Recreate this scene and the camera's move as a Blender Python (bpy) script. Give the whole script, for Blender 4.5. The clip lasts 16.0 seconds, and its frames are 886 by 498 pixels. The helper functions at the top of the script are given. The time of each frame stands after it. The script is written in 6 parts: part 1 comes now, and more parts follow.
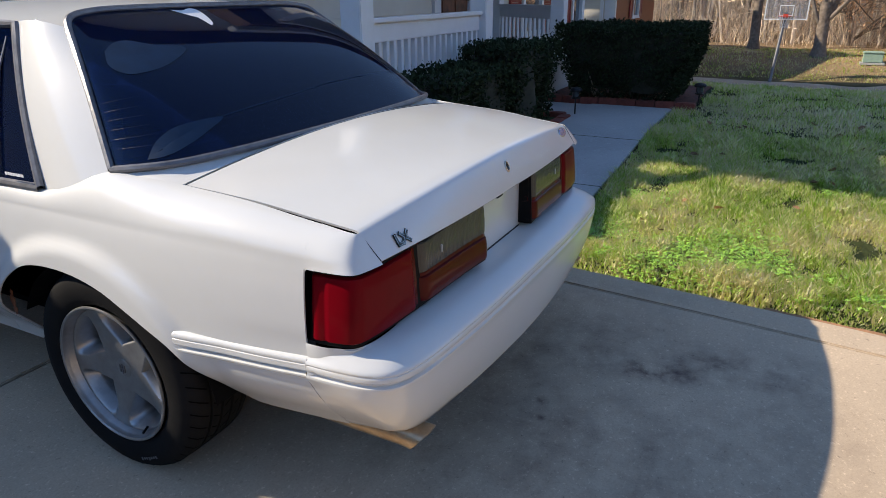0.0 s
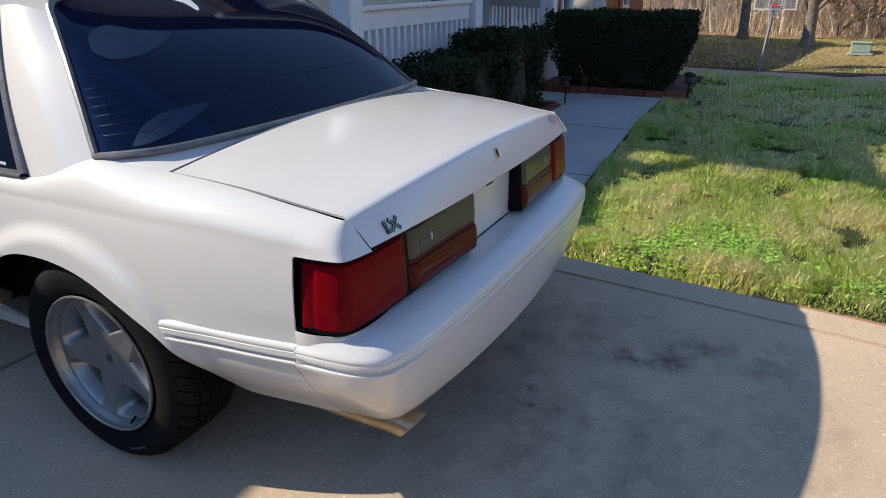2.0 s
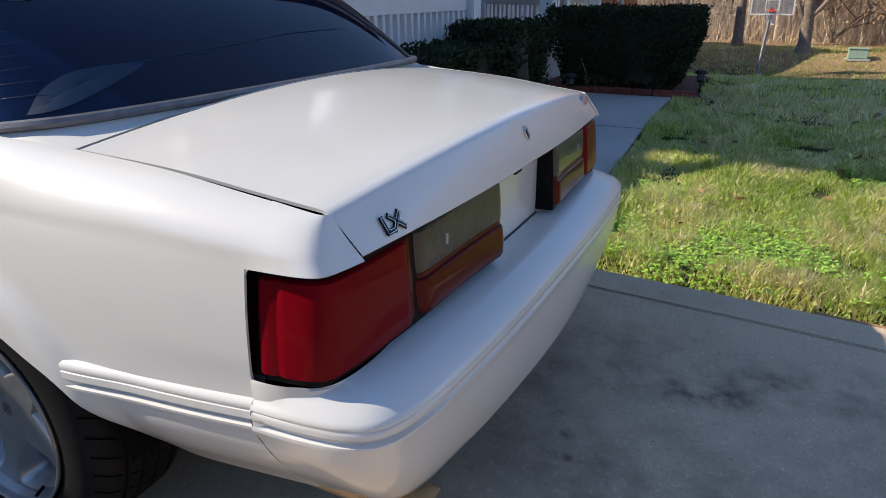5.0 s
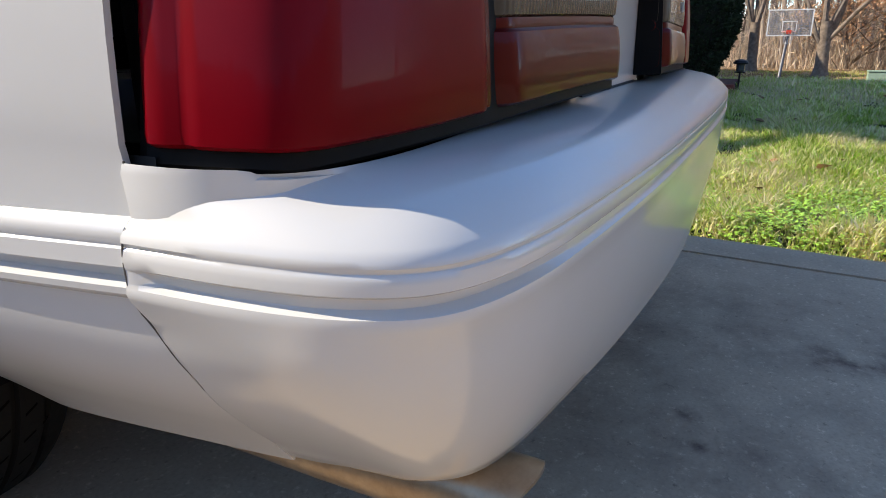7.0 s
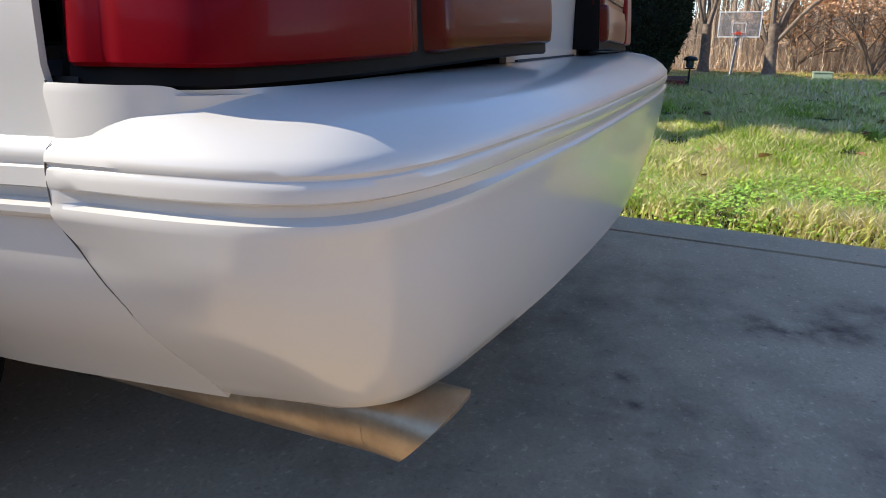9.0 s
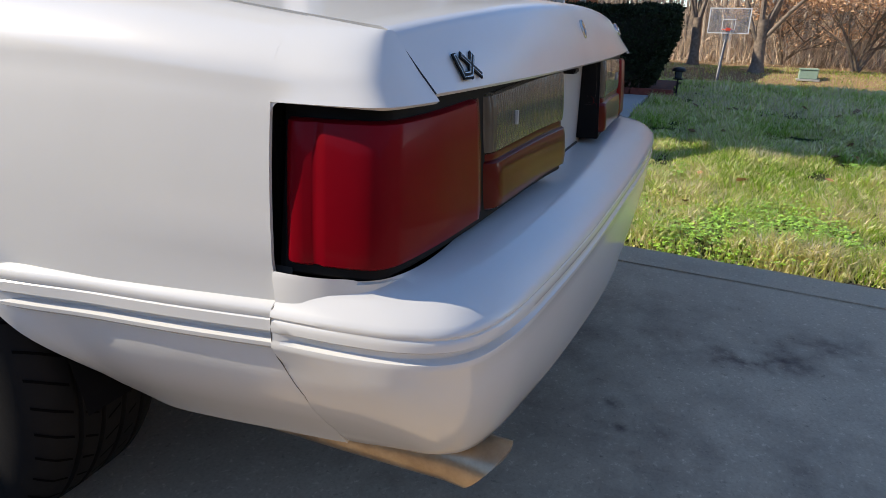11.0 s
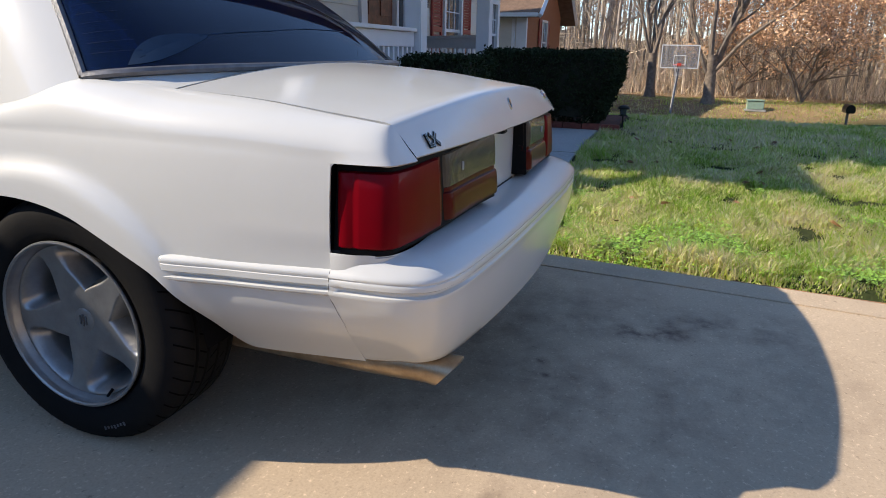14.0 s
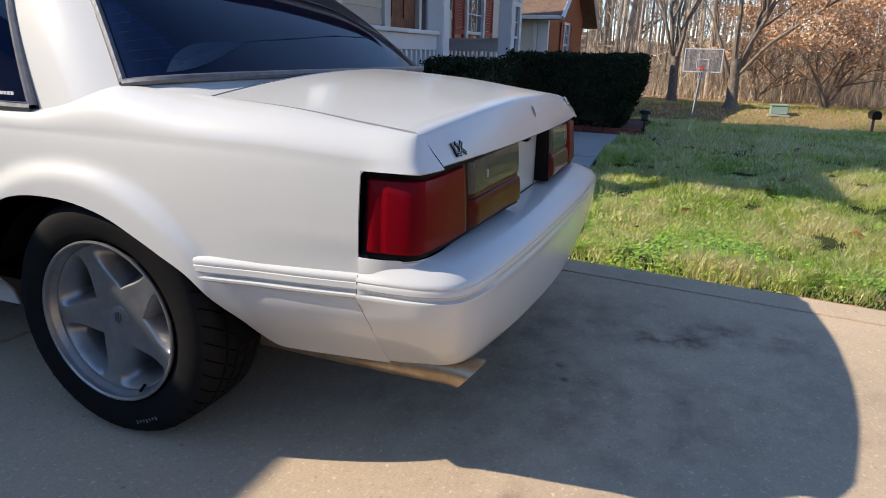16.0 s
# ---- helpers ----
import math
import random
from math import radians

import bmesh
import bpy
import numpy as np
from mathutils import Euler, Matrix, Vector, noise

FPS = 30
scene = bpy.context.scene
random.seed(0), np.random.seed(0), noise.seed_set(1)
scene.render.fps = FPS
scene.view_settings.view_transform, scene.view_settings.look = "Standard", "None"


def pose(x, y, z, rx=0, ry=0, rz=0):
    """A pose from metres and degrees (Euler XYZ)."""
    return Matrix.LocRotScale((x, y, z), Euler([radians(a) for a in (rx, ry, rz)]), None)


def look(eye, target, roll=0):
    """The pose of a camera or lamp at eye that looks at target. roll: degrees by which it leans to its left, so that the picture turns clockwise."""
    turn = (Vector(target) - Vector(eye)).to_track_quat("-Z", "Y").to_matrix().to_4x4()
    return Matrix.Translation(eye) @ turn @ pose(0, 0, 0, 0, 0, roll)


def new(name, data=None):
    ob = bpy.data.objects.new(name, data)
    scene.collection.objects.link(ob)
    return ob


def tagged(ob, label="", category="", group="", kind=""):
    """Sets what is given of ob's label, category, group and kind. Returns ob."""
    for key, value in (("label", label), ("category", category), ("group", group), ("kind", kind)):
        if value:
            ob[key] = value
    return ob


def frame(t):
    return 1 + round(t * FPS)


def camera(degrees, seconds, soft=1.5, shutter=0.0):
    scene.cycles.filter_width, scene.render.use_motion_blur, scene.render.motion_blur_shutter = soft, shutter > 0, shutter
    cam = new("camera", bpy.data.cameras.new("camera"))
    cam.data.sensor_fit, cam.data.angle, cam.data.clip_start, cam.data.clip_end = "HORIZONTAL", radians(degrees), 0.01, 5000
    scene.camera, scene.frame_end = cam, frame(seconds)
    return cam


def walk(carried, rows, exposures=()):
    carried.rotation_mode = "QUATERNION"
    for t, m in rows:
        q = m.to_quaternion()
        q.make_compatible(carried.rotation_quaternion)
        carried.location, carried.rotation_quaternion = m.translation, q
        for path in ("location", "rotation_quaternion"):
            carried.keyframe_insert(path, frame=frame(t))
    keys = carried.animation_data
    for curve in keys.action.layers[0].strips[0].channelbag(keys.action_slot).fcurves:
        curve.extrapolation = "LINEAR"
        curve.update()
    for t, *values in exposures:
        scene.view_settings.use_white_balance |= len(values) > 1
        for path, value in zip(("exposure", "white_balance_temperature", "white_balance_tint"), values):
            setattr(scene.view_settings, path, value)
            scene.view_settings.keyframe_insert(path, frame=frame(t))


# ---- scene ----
cam = camera(68.0, 16.0, soft=0.7)
PATH = [
    (0, (-1.886, -1.704, 1.356), (-0.238, -0.835, 0.628), -0.66),
    (0.5, (-1.882, -1.703, 1.356), (-0.234, -0.839, 0.622), -0.71),
    (1, (-1.876, -1.703, 1.352), (-0.228, -0.846, 0.611), -0.70),
    (1.5, (-1.879, -1.705, 1.350), (-0.231, -0.856, 0.599), -0.58),
    (2, (-1.880, -1.703, 1.343), (-0.228, -0.864, 0.589), -0.51),
    (2.5, (-1.875, -1.702, 1.339), (-0.218, -0.877, 0.583), -0.34),
    (3, (-1.867, -1.696, 1.321), (-0.201, -0.884, 0.569), -0.20),
    (3.2, (-1.856, -1.691, 1.306), (-0.188, -0.877, 0.560), -0.31),
    (5.3, (-1.425, -1.374, 1.092), (0.256, -0.557, 0.378), -0.38),
    (5.5, (-1.376, -1.317, 1.035), (0.308, -0.497, 0.334), -0.39),
    (6, (-1.279, -1.176, 0.831), (0.417, -0.357, 0.158), 0.13),
    (6.5, (-1.172, -1.171, 0.682), (0.532, -0.338, 0.046), -0.17),
    (7, (-1.119, -1.158, 0.663), (0.587, -0.310, 0.052), -0.53),
    (7.5, (-1.099, -1.161, 0.638), (0.611, -0.311, 0.043), -0.83),
    (8, (-1.101, -1.178, 0.634), (0.618, -0.344, 0.043), -0.78),
    (8.5, (-1.104, -1.196, 0.634), (0.634, -0.406, 0.039), -0.44),
    (8.7, (-1.116, -1.199, 0.605), (0.631, -0.433, 0.006), -0.16),
    (10.8, (-1.361, -1.207, 0.848), (0.393, -0.522, 0.175), 1.67),
    (11, (-1.391, -1.207, 0.858), (0.360, -0.507, 0.193), 1.40),
    (11.5, (-1.411, -1.233, 0.868), (0.327, -0.508, 0.195), 1.09),
    (12, (-1.417, -1.277, 0.880), (0.311, -0.523, 0.211), 0.39),
    (12.5, (-1.514, -1.302, 0.906), (0.231, -0.567, 0.262), 0.09),
    (13, (-1.599, -1.323, 0.928), (0.158, -0.604, 0.299), -0.22),
    (13.5, (-1.811, -1.396, 0.974), (-0.033, -0.709, 0.367), 0.08),
    (14, (-1.980, -1.432, 0.993), (-0.174, -0.797, 0.414), 1.01),
    (14.5, (-1.957, -1.458, 0.987), (-0.168, -0.786, 0.400), 0.89),
    (15, (-1.952, -1.426, 0.983), (-0.161, -0.751, 0.403), 1.10),
    (15.5, (-1.959, -1.390, 0.976), (-0.156, -0.737, 0.409), 1.57),
    (16, (-2.017, -1.428, 1.015), (-0.229, -0.743, 0.437), 1.48),
]
walk(cam, [(t, look(eye, target, roll)) for t, eye, target, roll in PATH], [(0, 0.77), (3, 0.73), (5.5, 0.73), (6.5, 0.84), (7.2, 0.95), (8.7, 0.97), (10.8, 0.76), (13, 0.74), (16, 0.76)])

# ---- world, sun ----
SUN = Vector((-0.50, 1.23, 1.0)).normalized()
world = bpy.data.worlds.new("sky")
scene.world = world
world.use_nodes = True
wn = world.node_tree
sky = wn.nodes.new("ShaderNodeTexSky")
sky.sky_type = "NISHITA"
sky.sun_disc = False
sky.sun_elevation = math.asin(SUN.z)
sky.sun_rotation = math.atan2(SUN.x, SUN.y)
sky.altitude = 2500
sky.air_density, sky.dust_density, sky.ozone_density = 1.0, 0.0, 5.0
wn.nodes["Background"].inputs["Strength"].default_value = 0.19
deep = wn.nodes.new("ShaderNodeMix")
deep.data_type, deep.blend_type = "RGBA", "MULTIPLY"
deep.inputs[0].default_value = 1.0
deep.inputs[7].default_value = (1.07, 1.0, 0.93, 1)
wn.links.new(sky.outputs[0], deep.inputs[6])
wn.links.new(deep.outputs[2], wn.nodes["Background"].inputs["Color"])
lamp = bpy.data.lights.new("sun", "SUN")
lamp.energy, lamp.angle, lamp.color = 4.3, radians(0.55), (1.0, 0.87, 0.70)
new("sun", lamp).matrix_world = look(SUN * 60, (0, 0, 0))


# ---- materials ----
def material(name, color, rough=0.6, metal=0.0, vary=0.0, scale=8.0, color2=None, bump=0.0, bump_scale=60.0, coat=0.0, island=0.0, obj_random=0.0, spec=0.5):
    m = bpy.data.materials.new(name)
    m.use_nodes = True
    n, l = m.node_tree.nodes, m.node_tree.links
    b = n["Principled BSDF"]
    b.inputs["Roughness"].default_value = rough
    b.inputs["Metallic"].default_value = metal
    b.inputs["Coat Weight"].default_value = coat
    b.inputs["Coat Roughness"].default_value = 0.04
    b.inputs["Specular IOR Level"].default_value = spec
    co = n.new("ShaderNodeTexCoord")
    out = None
    if color2 or vary:
        c2 = color2 or tuple(c * (1 - vary) for c in color)
        a = n.new("ShaderNodeTexNoise")
        a.inputs["Scale"].default_value = scale
        a.inputs["Detail"].default_value = 5
        a.inputs["Roughness"].default_value = 0.65
        l.new(co.outputs["Object"], a.inputs["Vector"])
        r = n.new("ShaderNodeValToRGB")
        r.color_ramp.elements[0].position, r.color_ramp.elements[1].position = 0.35, 0.65
        r.color_ramp.elements[0].color, r.color_ramp.elements[1].color = (*c2, 1), (*color, 1)
        l.new(a.outputs["Fac"], r.inputs["Fac"])
        out = r.outputs["Color"]
    if island or obj_random:
        h = n.new("ShaderNodeHueSaturation")
        h.inputs["Color"].default_value = (*color, 1)
        if out:
            l.new(out, h.inputs["Color"])
        g = n.new("ShaderNodeNewGeometry") if island else n.new("ShaderNodeObjectInfo")
        amount = island or obj_random
        mr = n.new("ShaderNodeMapRange")
        mr.inputs["To Min"].default_value, mr.inputs["To Max"].default_value = 1 - amount, 1 + amount
        l.new(g.outputs["Random Per Island" if island else "Random"], mr.inputs["Value"])
        l.new(mr.outputs[0], h.inputs["Value"])
        out = h.outputs["Color"]
    if out:
        l.new(out, b.inputs["Base Color"])
    else:
        b.inputs["Base Color"].default_value = (*color, 1)
    if bump:
        t = n.new("ShaderNodeTexNoise")
        t.inputs["Scale"].default_value = bump_scale
        t.inputs["Detail"].default_value = 6
        l.new(co.outputs["Object"], t.inputs["Vector"])
        bp = n.new("ShaderNodeBump")
        bp.inputs["Strength"].default_value = bump
        bp.inputs["Distance"].default_value = 0.01
        l.new(t.outputs["Fac"], bp.inputs["Height"])
        l.new(bp.outputs["Normal"], b.inputs["Normal"])
    return m


paint = material("white_car_paint", (0.59, 0.59, 0.565), rough=0.55, vary=0.03, scale=3.0, coat=1.0, spec=0.2)
paint.node_tree.nodes["Principled BSDF"].inputs["Coat Roughness"].default_value = 0.13
paint.node_tree.nodes["Principled BSDF"].inputs["Coat IOR"].default_value = 1.6
gap_black = material("panel_gap", (0.012, 0.012, 0.013), rough=0.7)
joint_grey = material("joint_shadow_grey", (0.07, 0.062, 0.055), rough=0.8)
trim_black = material("black_trim", (0.006, 0.006, 0.0065), rough=0.55, spec=0.12, vary=0.3, scale=30)
trim_grey = material("worn_grey_trim", (0.17, 0.17, 0.18), rough=0.38, metal=0.4, vary=0.35, scale=25, bump=0.1, bump_scale=90)
rubber = material("tyre_rubber", (0.010, 0.010, 0.0105), rough=0.7, color2=(0.013, 0.0125, 0.012), spec=0.07, scale=14, bump=0.05, bump_scale=160)
groove_black = material("tread_groove", (0.003, 0.003, 0.003), rough=0.9, spec=0.05)
alloy = material("cast_alloy", (0.36, 0.355, 0.35), rough=0.36, metal=0.8, vary=0.22, scale=16, bump=0.06, bump_scale=80)
lens_red = material("red_lens", (0.15, 0.0007, 0.005), rough=0.3, vary=0.2, scale=5, coat=0.28, spec=0.06)
lens_dark = material("dark_red_lens", (0.085, 0.004, 0.003), rough=0.3, vary=0.2, scale=4, coat=0.7, spec=0.06)
lens_grey = material("smoked_reverse_lens", (0.075, 0.068, 0.055), rough=0.25, vary=0.2, scale=20, coat=0.8, spec=0.2)
for lens_mat in (lens_red, lens_dark, lens_grey):
    lens_mat.node_tree.nodes["Principled BSDF"].inputs["Coat IOR"].default_value = 1.22
rib = lens_grey.node_tree.nodes.new("ShaderNodeTexWave")
rib.bands_direction = "X"
rib.inputs["Scale"].default_value = 42
rib_at = lens_grey.node_tree.nodes.new("ShaderNodeTexCoord")
rib_bump = lens_grey.node_tree.nodes.new("ShaderNodeBump")
rib_bump.inputs["Strength"].default_value, rib_bump.inputs["Distance"].default_value = 0.5, 0.002
lens_grey.node_tree.links.new(rib_at.outputs["Object"], rib.inputs["Vector"])
lens_grey.node_tree.links.new(rib.outputs["Fac"], rib_bump.inputs["Height"])
lens_grey.node_tree.links.new(rib_bump.outputs["Normal"], lens_grey.node_tree.nodes["Principled BSDF"].inputs["Normal"])
chrome = material("dull_chrome", (0.62, 0.58, 0.52), rough=0.2, metal=1.0, vary=0.25, scale=12)
pipe_metal = material("browned_steel_pipe", (0.46, 0.36, 0.24), rough=0.36, metal=0.75, color2=(0.30, 0.22, 0.14), scale=18)
heater_line = material("heater_wire", (0.008, 0.010, 0.02), rough=0.4)
# pale blue of the light shapes painted on the rear window
glass_light_blue = material("painted_glass_light", (0.008, 0.026, 0.062), rough=0.5, spec=0.2, vary=0.25, scale=12)
red_soil = material("red_clay_soil", (0.40, 0.20, 0.10), rough=0.95, color2=(0.22, 0.12, 0.06), scale=18, bump=0.7, bump_scale=60)
rust = material("rust", (0.22, 0.07, 0.02), rough=0.85, color2=(0.09, 0.03, 0.015), scale=45, bump=0.4, bump_scale=150)
blue_enamel = material("blue_enamel", (0.02, 0.06, 0.28), rough=0.2, coat=1.0)
white_paint = material("white_house_paint", (0.74, 0.75, 0.76), rough=0.5, vary=0.07, scale=3, bump=0.05, bump_scale=20)
siding_paint = material("cream_siding", (0.66, 0.62, 0.54), rough=0.55, vary=0.08, scale=2, bump=0.08, bump_scale=30, obj_random=0.03)
red_paint = material("dark_red_paint", (0.28, 0.035, 0.03), rough=0.45, vary=0.15, scale=5)
door_wood = material("stained_door_wood", (0.20, 0.07, 0.035), rough=0.4, color2=(0.07, 0.028, 0.016), scale=9, bump=0.15, bump_scale=25)
brick_tan = material("orange_brick", (0.36, 0.14, 0.06), rough=0.85, vary=0.25, scale=14, bump=0.3, bump_scale=70)
roof_shingle = material("brown_shingle", (0.20, 0.13, 0.09), rough=0.9, vary=0.35, scale=6, bump=0.4, bump_scale=40)
brick_red = material("red_edging_brick", (0.23, 0.06, 0.04), rough=0.88, vary=0.4, scale=16, bump=0.35, bump_scale=80, obj_random=0.25)
bark = material("grey_bark", (0.26, 0.21, 0.165), rough=0.92, color2=(0.12, 0.095, 0.075), scale=9, bump=0.6, bump_scale=22)
bark_wood = material("tan_woodland_bark", (0.50, 0.43, 0.35), rough=0.95, color2=(0.24, 0.20, 0.165), scale=2.5, island=0.55)
twig = material("dry_twigs", (0.66, 0.53, 0.39), rough=0.95, island=0.6)
clover_green = material("clover_leaf", (0.27, 0.46, 0.06), rough=0.4, island=0.35)
straw = material("straw_blades", (0.66, 0.56, 0.34), rough=0.6, island=0.3)
hedge_leaf = material("dark_hedge_leaf", (0.022, 0.034, 0.015), rough=0.7, island=0.5, spec=0.12)
hedge_core = material("hedge_inside", (0.026, 0.028, 0.016), rough=0.9, vary=0.4, scale=20)
beech_leaf = material("dry_beech_leaf", (0.62, 0.40, 0.24), rough=0.75, island=0.4)
dead_leaf = material("fallen_leaf", (0.24, 0.13, 0.06), rough=0.8, obj_random=0.4)
dark_metal = material("black_lamp_metal", (0.014, 0.014, 0.015), rough=0.35, metal=0.6)
utility_green = material("pale_green_box", (0.30, 0.42, 0.33), rough=0.5, vary=0.15, scale=4)
mulch = material("red_mulch", (0.13, 0.035, 0.022), rough=0.95, color2=(0.045, 0.018, 0.012), scale=22, bump=0.8, bump_scale=45)
net_white = material("white_net", (0.7, 0.7, 0.7), rough=0.8)
rim_orange = material("red_orange_rim", (0.55, 0.06, 0.03), rough=0.45)
# near-black for insides and recesses, their shade put into the colour
shade_black = material("inside_shade_black", (0.006, 0.006, 0.0065), rough=0.9, spec=0.08, vary=0.3, scale=5)
sticker_white = material("white_sticker", (0.75, 0.75, 0.74), rough=0.6)
curtain_cloth = material("pale_window_cloth", (0.45, 0.45, 0.43), rough=0.8, vary=0.2, scale=14)


def tinted_glass(name, color, rough=0.02, mix=0.0):
    m = bpy.data.materials.new(name)
    m.use_nodes = True
    b = m.node_tree.nodes["Principled BSDF"]
    b.inputs["Base Color"].default_value = (*color, 1)
    b.inputs["Roughness"].default_value = rough
    b.inputs["Transmission Weight"].default_value = mix
    b.inputs["Coat Weight"].default_value = 1.0
    b.inputs["Coat Roughness"].default_value = 0.01
    return m


def film_glass(name, tint, colour=(0.004, 0.017, 0.085), share=0.22):
    """Glass with a dark film: tinted see-through with a clear gloss."""
    m = bpy.data.materials.new(name)
    m.use_nodes = True
    n, l = m.node_tree.nodes, m.node_tree.links
    see, gloss, mix, fr = (n.new("ShaderNode" + k) for k in ("BsdfTransparent", "BsdfGlossy", "MixShader", "Fresnel"))
    see.inputs["Color"].default_value = (*tint, 1)
    gloss.inputs["Roughness"].default_value = 0.02
    fr.inputs["IOR"].default_value = 1.33
    dye, body = n.new("ShaderNodeBsdfDiffuse"), n.new("ShaderNodeMixShader")
    dye.inputs["Color"].default_value = (*colour, 1)
    body.inputs[0].default_value = share
    l.new(see.outputs[0], body.inputs[1])
    l.new(dye.outputs[0], body.inputs[2])
    l.new(fr.outputs[0], mix.inputs[0])
    l.new(body.outputs[0], mix.inputs[1])
    l.new(gloss.outputs[0], mix.inputs[2])
    l.new(mix.outputs[0], n["Material Output"].inputs["Surface"])
    return m


car_glass = film_glass("dark_tinted_glass", (0.16, 0.24, 0.42))
board_clear = film_glass("clear_backboard", (0.85, 0.87, 0.9), (0.55, 0.58, 0.62), 0.22)
seat_cloth = material("grey_seat_cloth", (0.42, 0.42, 0.43), rough=0.9, vary=0.2, scale=30)
house_glass = tinted_glass("window_glass", (0.05, 0.06, 0.07))


def concrete_material(name, base, stains, joints=()):
    """Weathered concrete: broad mottling, fine grit, pores, and oil stains of their own shape at given places."""
    m = bpy.data.materials.new(name)
    m.use_nodes = True
    n, l = m.node_tree.nodes, m.node_tree.links
    b = n["Principled BSDF"]
    b.inputs["Roughness"].default_value = 0.86
    b.inputs["Specular IOR Level"].default_value = 0.3
    co = n.new("ShaderNodeTexCoord")

    def noise_tex(scale, detail=6, rough=0.6):
        t = n.new("ShaderNodeTexNoise")
        t.inputs["Scale"].default_value, t.inputs["Detail"].default_value, t.inputs["Roughness"].default_value = scale, detail, rough
        l.new(co.outputs["Object"], t.inputs["Vector"])
        return t

    def math_node(op, x, y):
        k = n.new("ShaderNodeMath")
        k.operation = op
        k.use_clamp = op != "POWER"
        for i, v in enumerate((x, y)):
            if isinstance(v, (int, float)):
                k.inputs[i].default_value = v
            else:
                l.new(v, k.inputs[i])
        return k.outputs[0]

    def mix(fac, a, c):
        k = n.new("ShaderNodeMix")
        k.data_type = "RGBA"
        for i, v in ((0, fac), (6, a), (7, c)):
            if isinstance(v, tuple):
                k.inputs[i].default_value = v
            elif isinstance(v, (int, float)):
                k.inputs[i].default_value = v
            else:
                l.new(v, k.inputs[i])
        return k.outputs[2]

    broad, fine, grit = noise_tex(1.3), noise_tex(9), noise_tex(130, 3)
    ramp = n.new("ShaderNodeValToRGB")
    ramp.color_ramp.elements[0].position, ramp.color_ramp.elements[1].position = 0.32, 0.7
    ramp.color_ramp.elements[0].color = (*[c * 0.78 for c in base], 1)
    ramp.color_ramp.elements[1].color = (*base, 1)
    l.new(broad.outputs["Fac"], ramp.inputs["Fac"])
    col = mix(math_node("MULTIPLY", fine.outputs["Fac"], 0.4), ramp.outputs["Color"], (*[c * 0.68 for c in base], 1))
    col = mix(math_node("MULTIPLY", math_node("SUBTRACT", grit.outputs["Fac"], 0.45), 1.6), col, (*[c * 0.52 for c in base], 1))
    speck = noise_tex(38, 4, 0.75)
    col = mix(math_node("MULTIPLY", math_node("SUBTRACT", speck.outputs["Fac"], 0.60), 7.0), col, (*[c * 0.40 for c in base], 1))
    pale = noise_tex(61, 3, 0.7)
    col = mix(math_node("MULTIPLY", math_node("SUBTRACT", pale.outputs["Fac"], 0.58), 5.0), col, (*[min(c * 1.35, 0.8) for c in base], 1))
    warp = noise_tex(5.5, 6, 0.7)
    for (sx, sy, lx, ly, turn, amount) in stains:
        mp = n.new("ShaderNodeMapping")
        mp.vector_type = "TEXTURE"
        mp.inputs["Location"].default_value = (sx, sy, 0)
        mp.inputs["Rotation"].default_value = (0, 0, radians(turn))
        mp.inputs["Scale"].default_value = (lx, ly, 1)
        l.new(co.outputs["Object"], mp.inputs["Vector"])
        g = n.new("ShaderNodeTexGradient")
        g.gradient_type = "SPHERICAL"
        l.new(mp.outputs[0], g.inputs["Vector"])
        f = math_node("MULTIPLY", g.outputs["Fac"], 1.5)
        small = lx < 0.15
        f = math_node("MULTIPLY", f, math_node("MULTIPLY", math_node("SUBTRACT", (fine if small else warp).outputs["Fac"], 0.36), 4.0 if small else 3.0))
        f = math_node("MULTIPLY", f, math_node("MULTIPLY", math_node("SUBTRACT", fine.outputs["Fac"], 0.24), 2.6))
        col = mix(math_node("MULTIPLY", f, amount), col, (0.085, 0.050, 0.040, 1))
    l.new(col, b.inputs["Base Color"])
    bp = n.new("ShaderNodeBump")
    bp.inputs["Strength"].default_value, bp.inputs["Distance"].default_value = 0.16, 0.003
    l.new(grit.outputs["Fac"], bp.inputs["Height"])
    l.new(bp.outputs["Normal"], b.inputs["Normal"])
    return m


drive_concrete = concrete_material("driveway_concrete", (0.55, 0.43, 0.30),
    [(0.45, -1.40, 0.16, 0.62, 14, 0.75), (0.40, -1.42, 0.10, 0.20, 10, 0.9), (0.62, -1.15, 0.20, 0.45, 24, 0.45), (0.60, -1.72, 0.20, 0.40, 12, 0.6), (0.85, -1.0, 0.4, 0.6, 20, 0.3),
     (0.03, -1.085, 0.045, 0.028, 40, 0.9), (-0.07, -1.117, 0.028, 0.020, 10, 0.9), (0.05, -1.75, 0.5, 0.35, 80, 0.45), (0.35, -1.9, 0.3, 0.25, 20, 0.4),
     (-0.72, -1.12, 0.10, 0.04, 10, 0.6), (-0.3, -1.45, 0.6, 0.4, 30, 0.4), (-0.2, -0.9, 0.7, 0.8, 0, 0.5), (0.25, -0.75, 0.5, 0.5, 0, 0.4)])
walk_concrete = concrete_material("walk_concrete", (0.46, 0.45, 0.43), [(3.2, -0.2, 0.5, 0.3, 20, 0.2)])


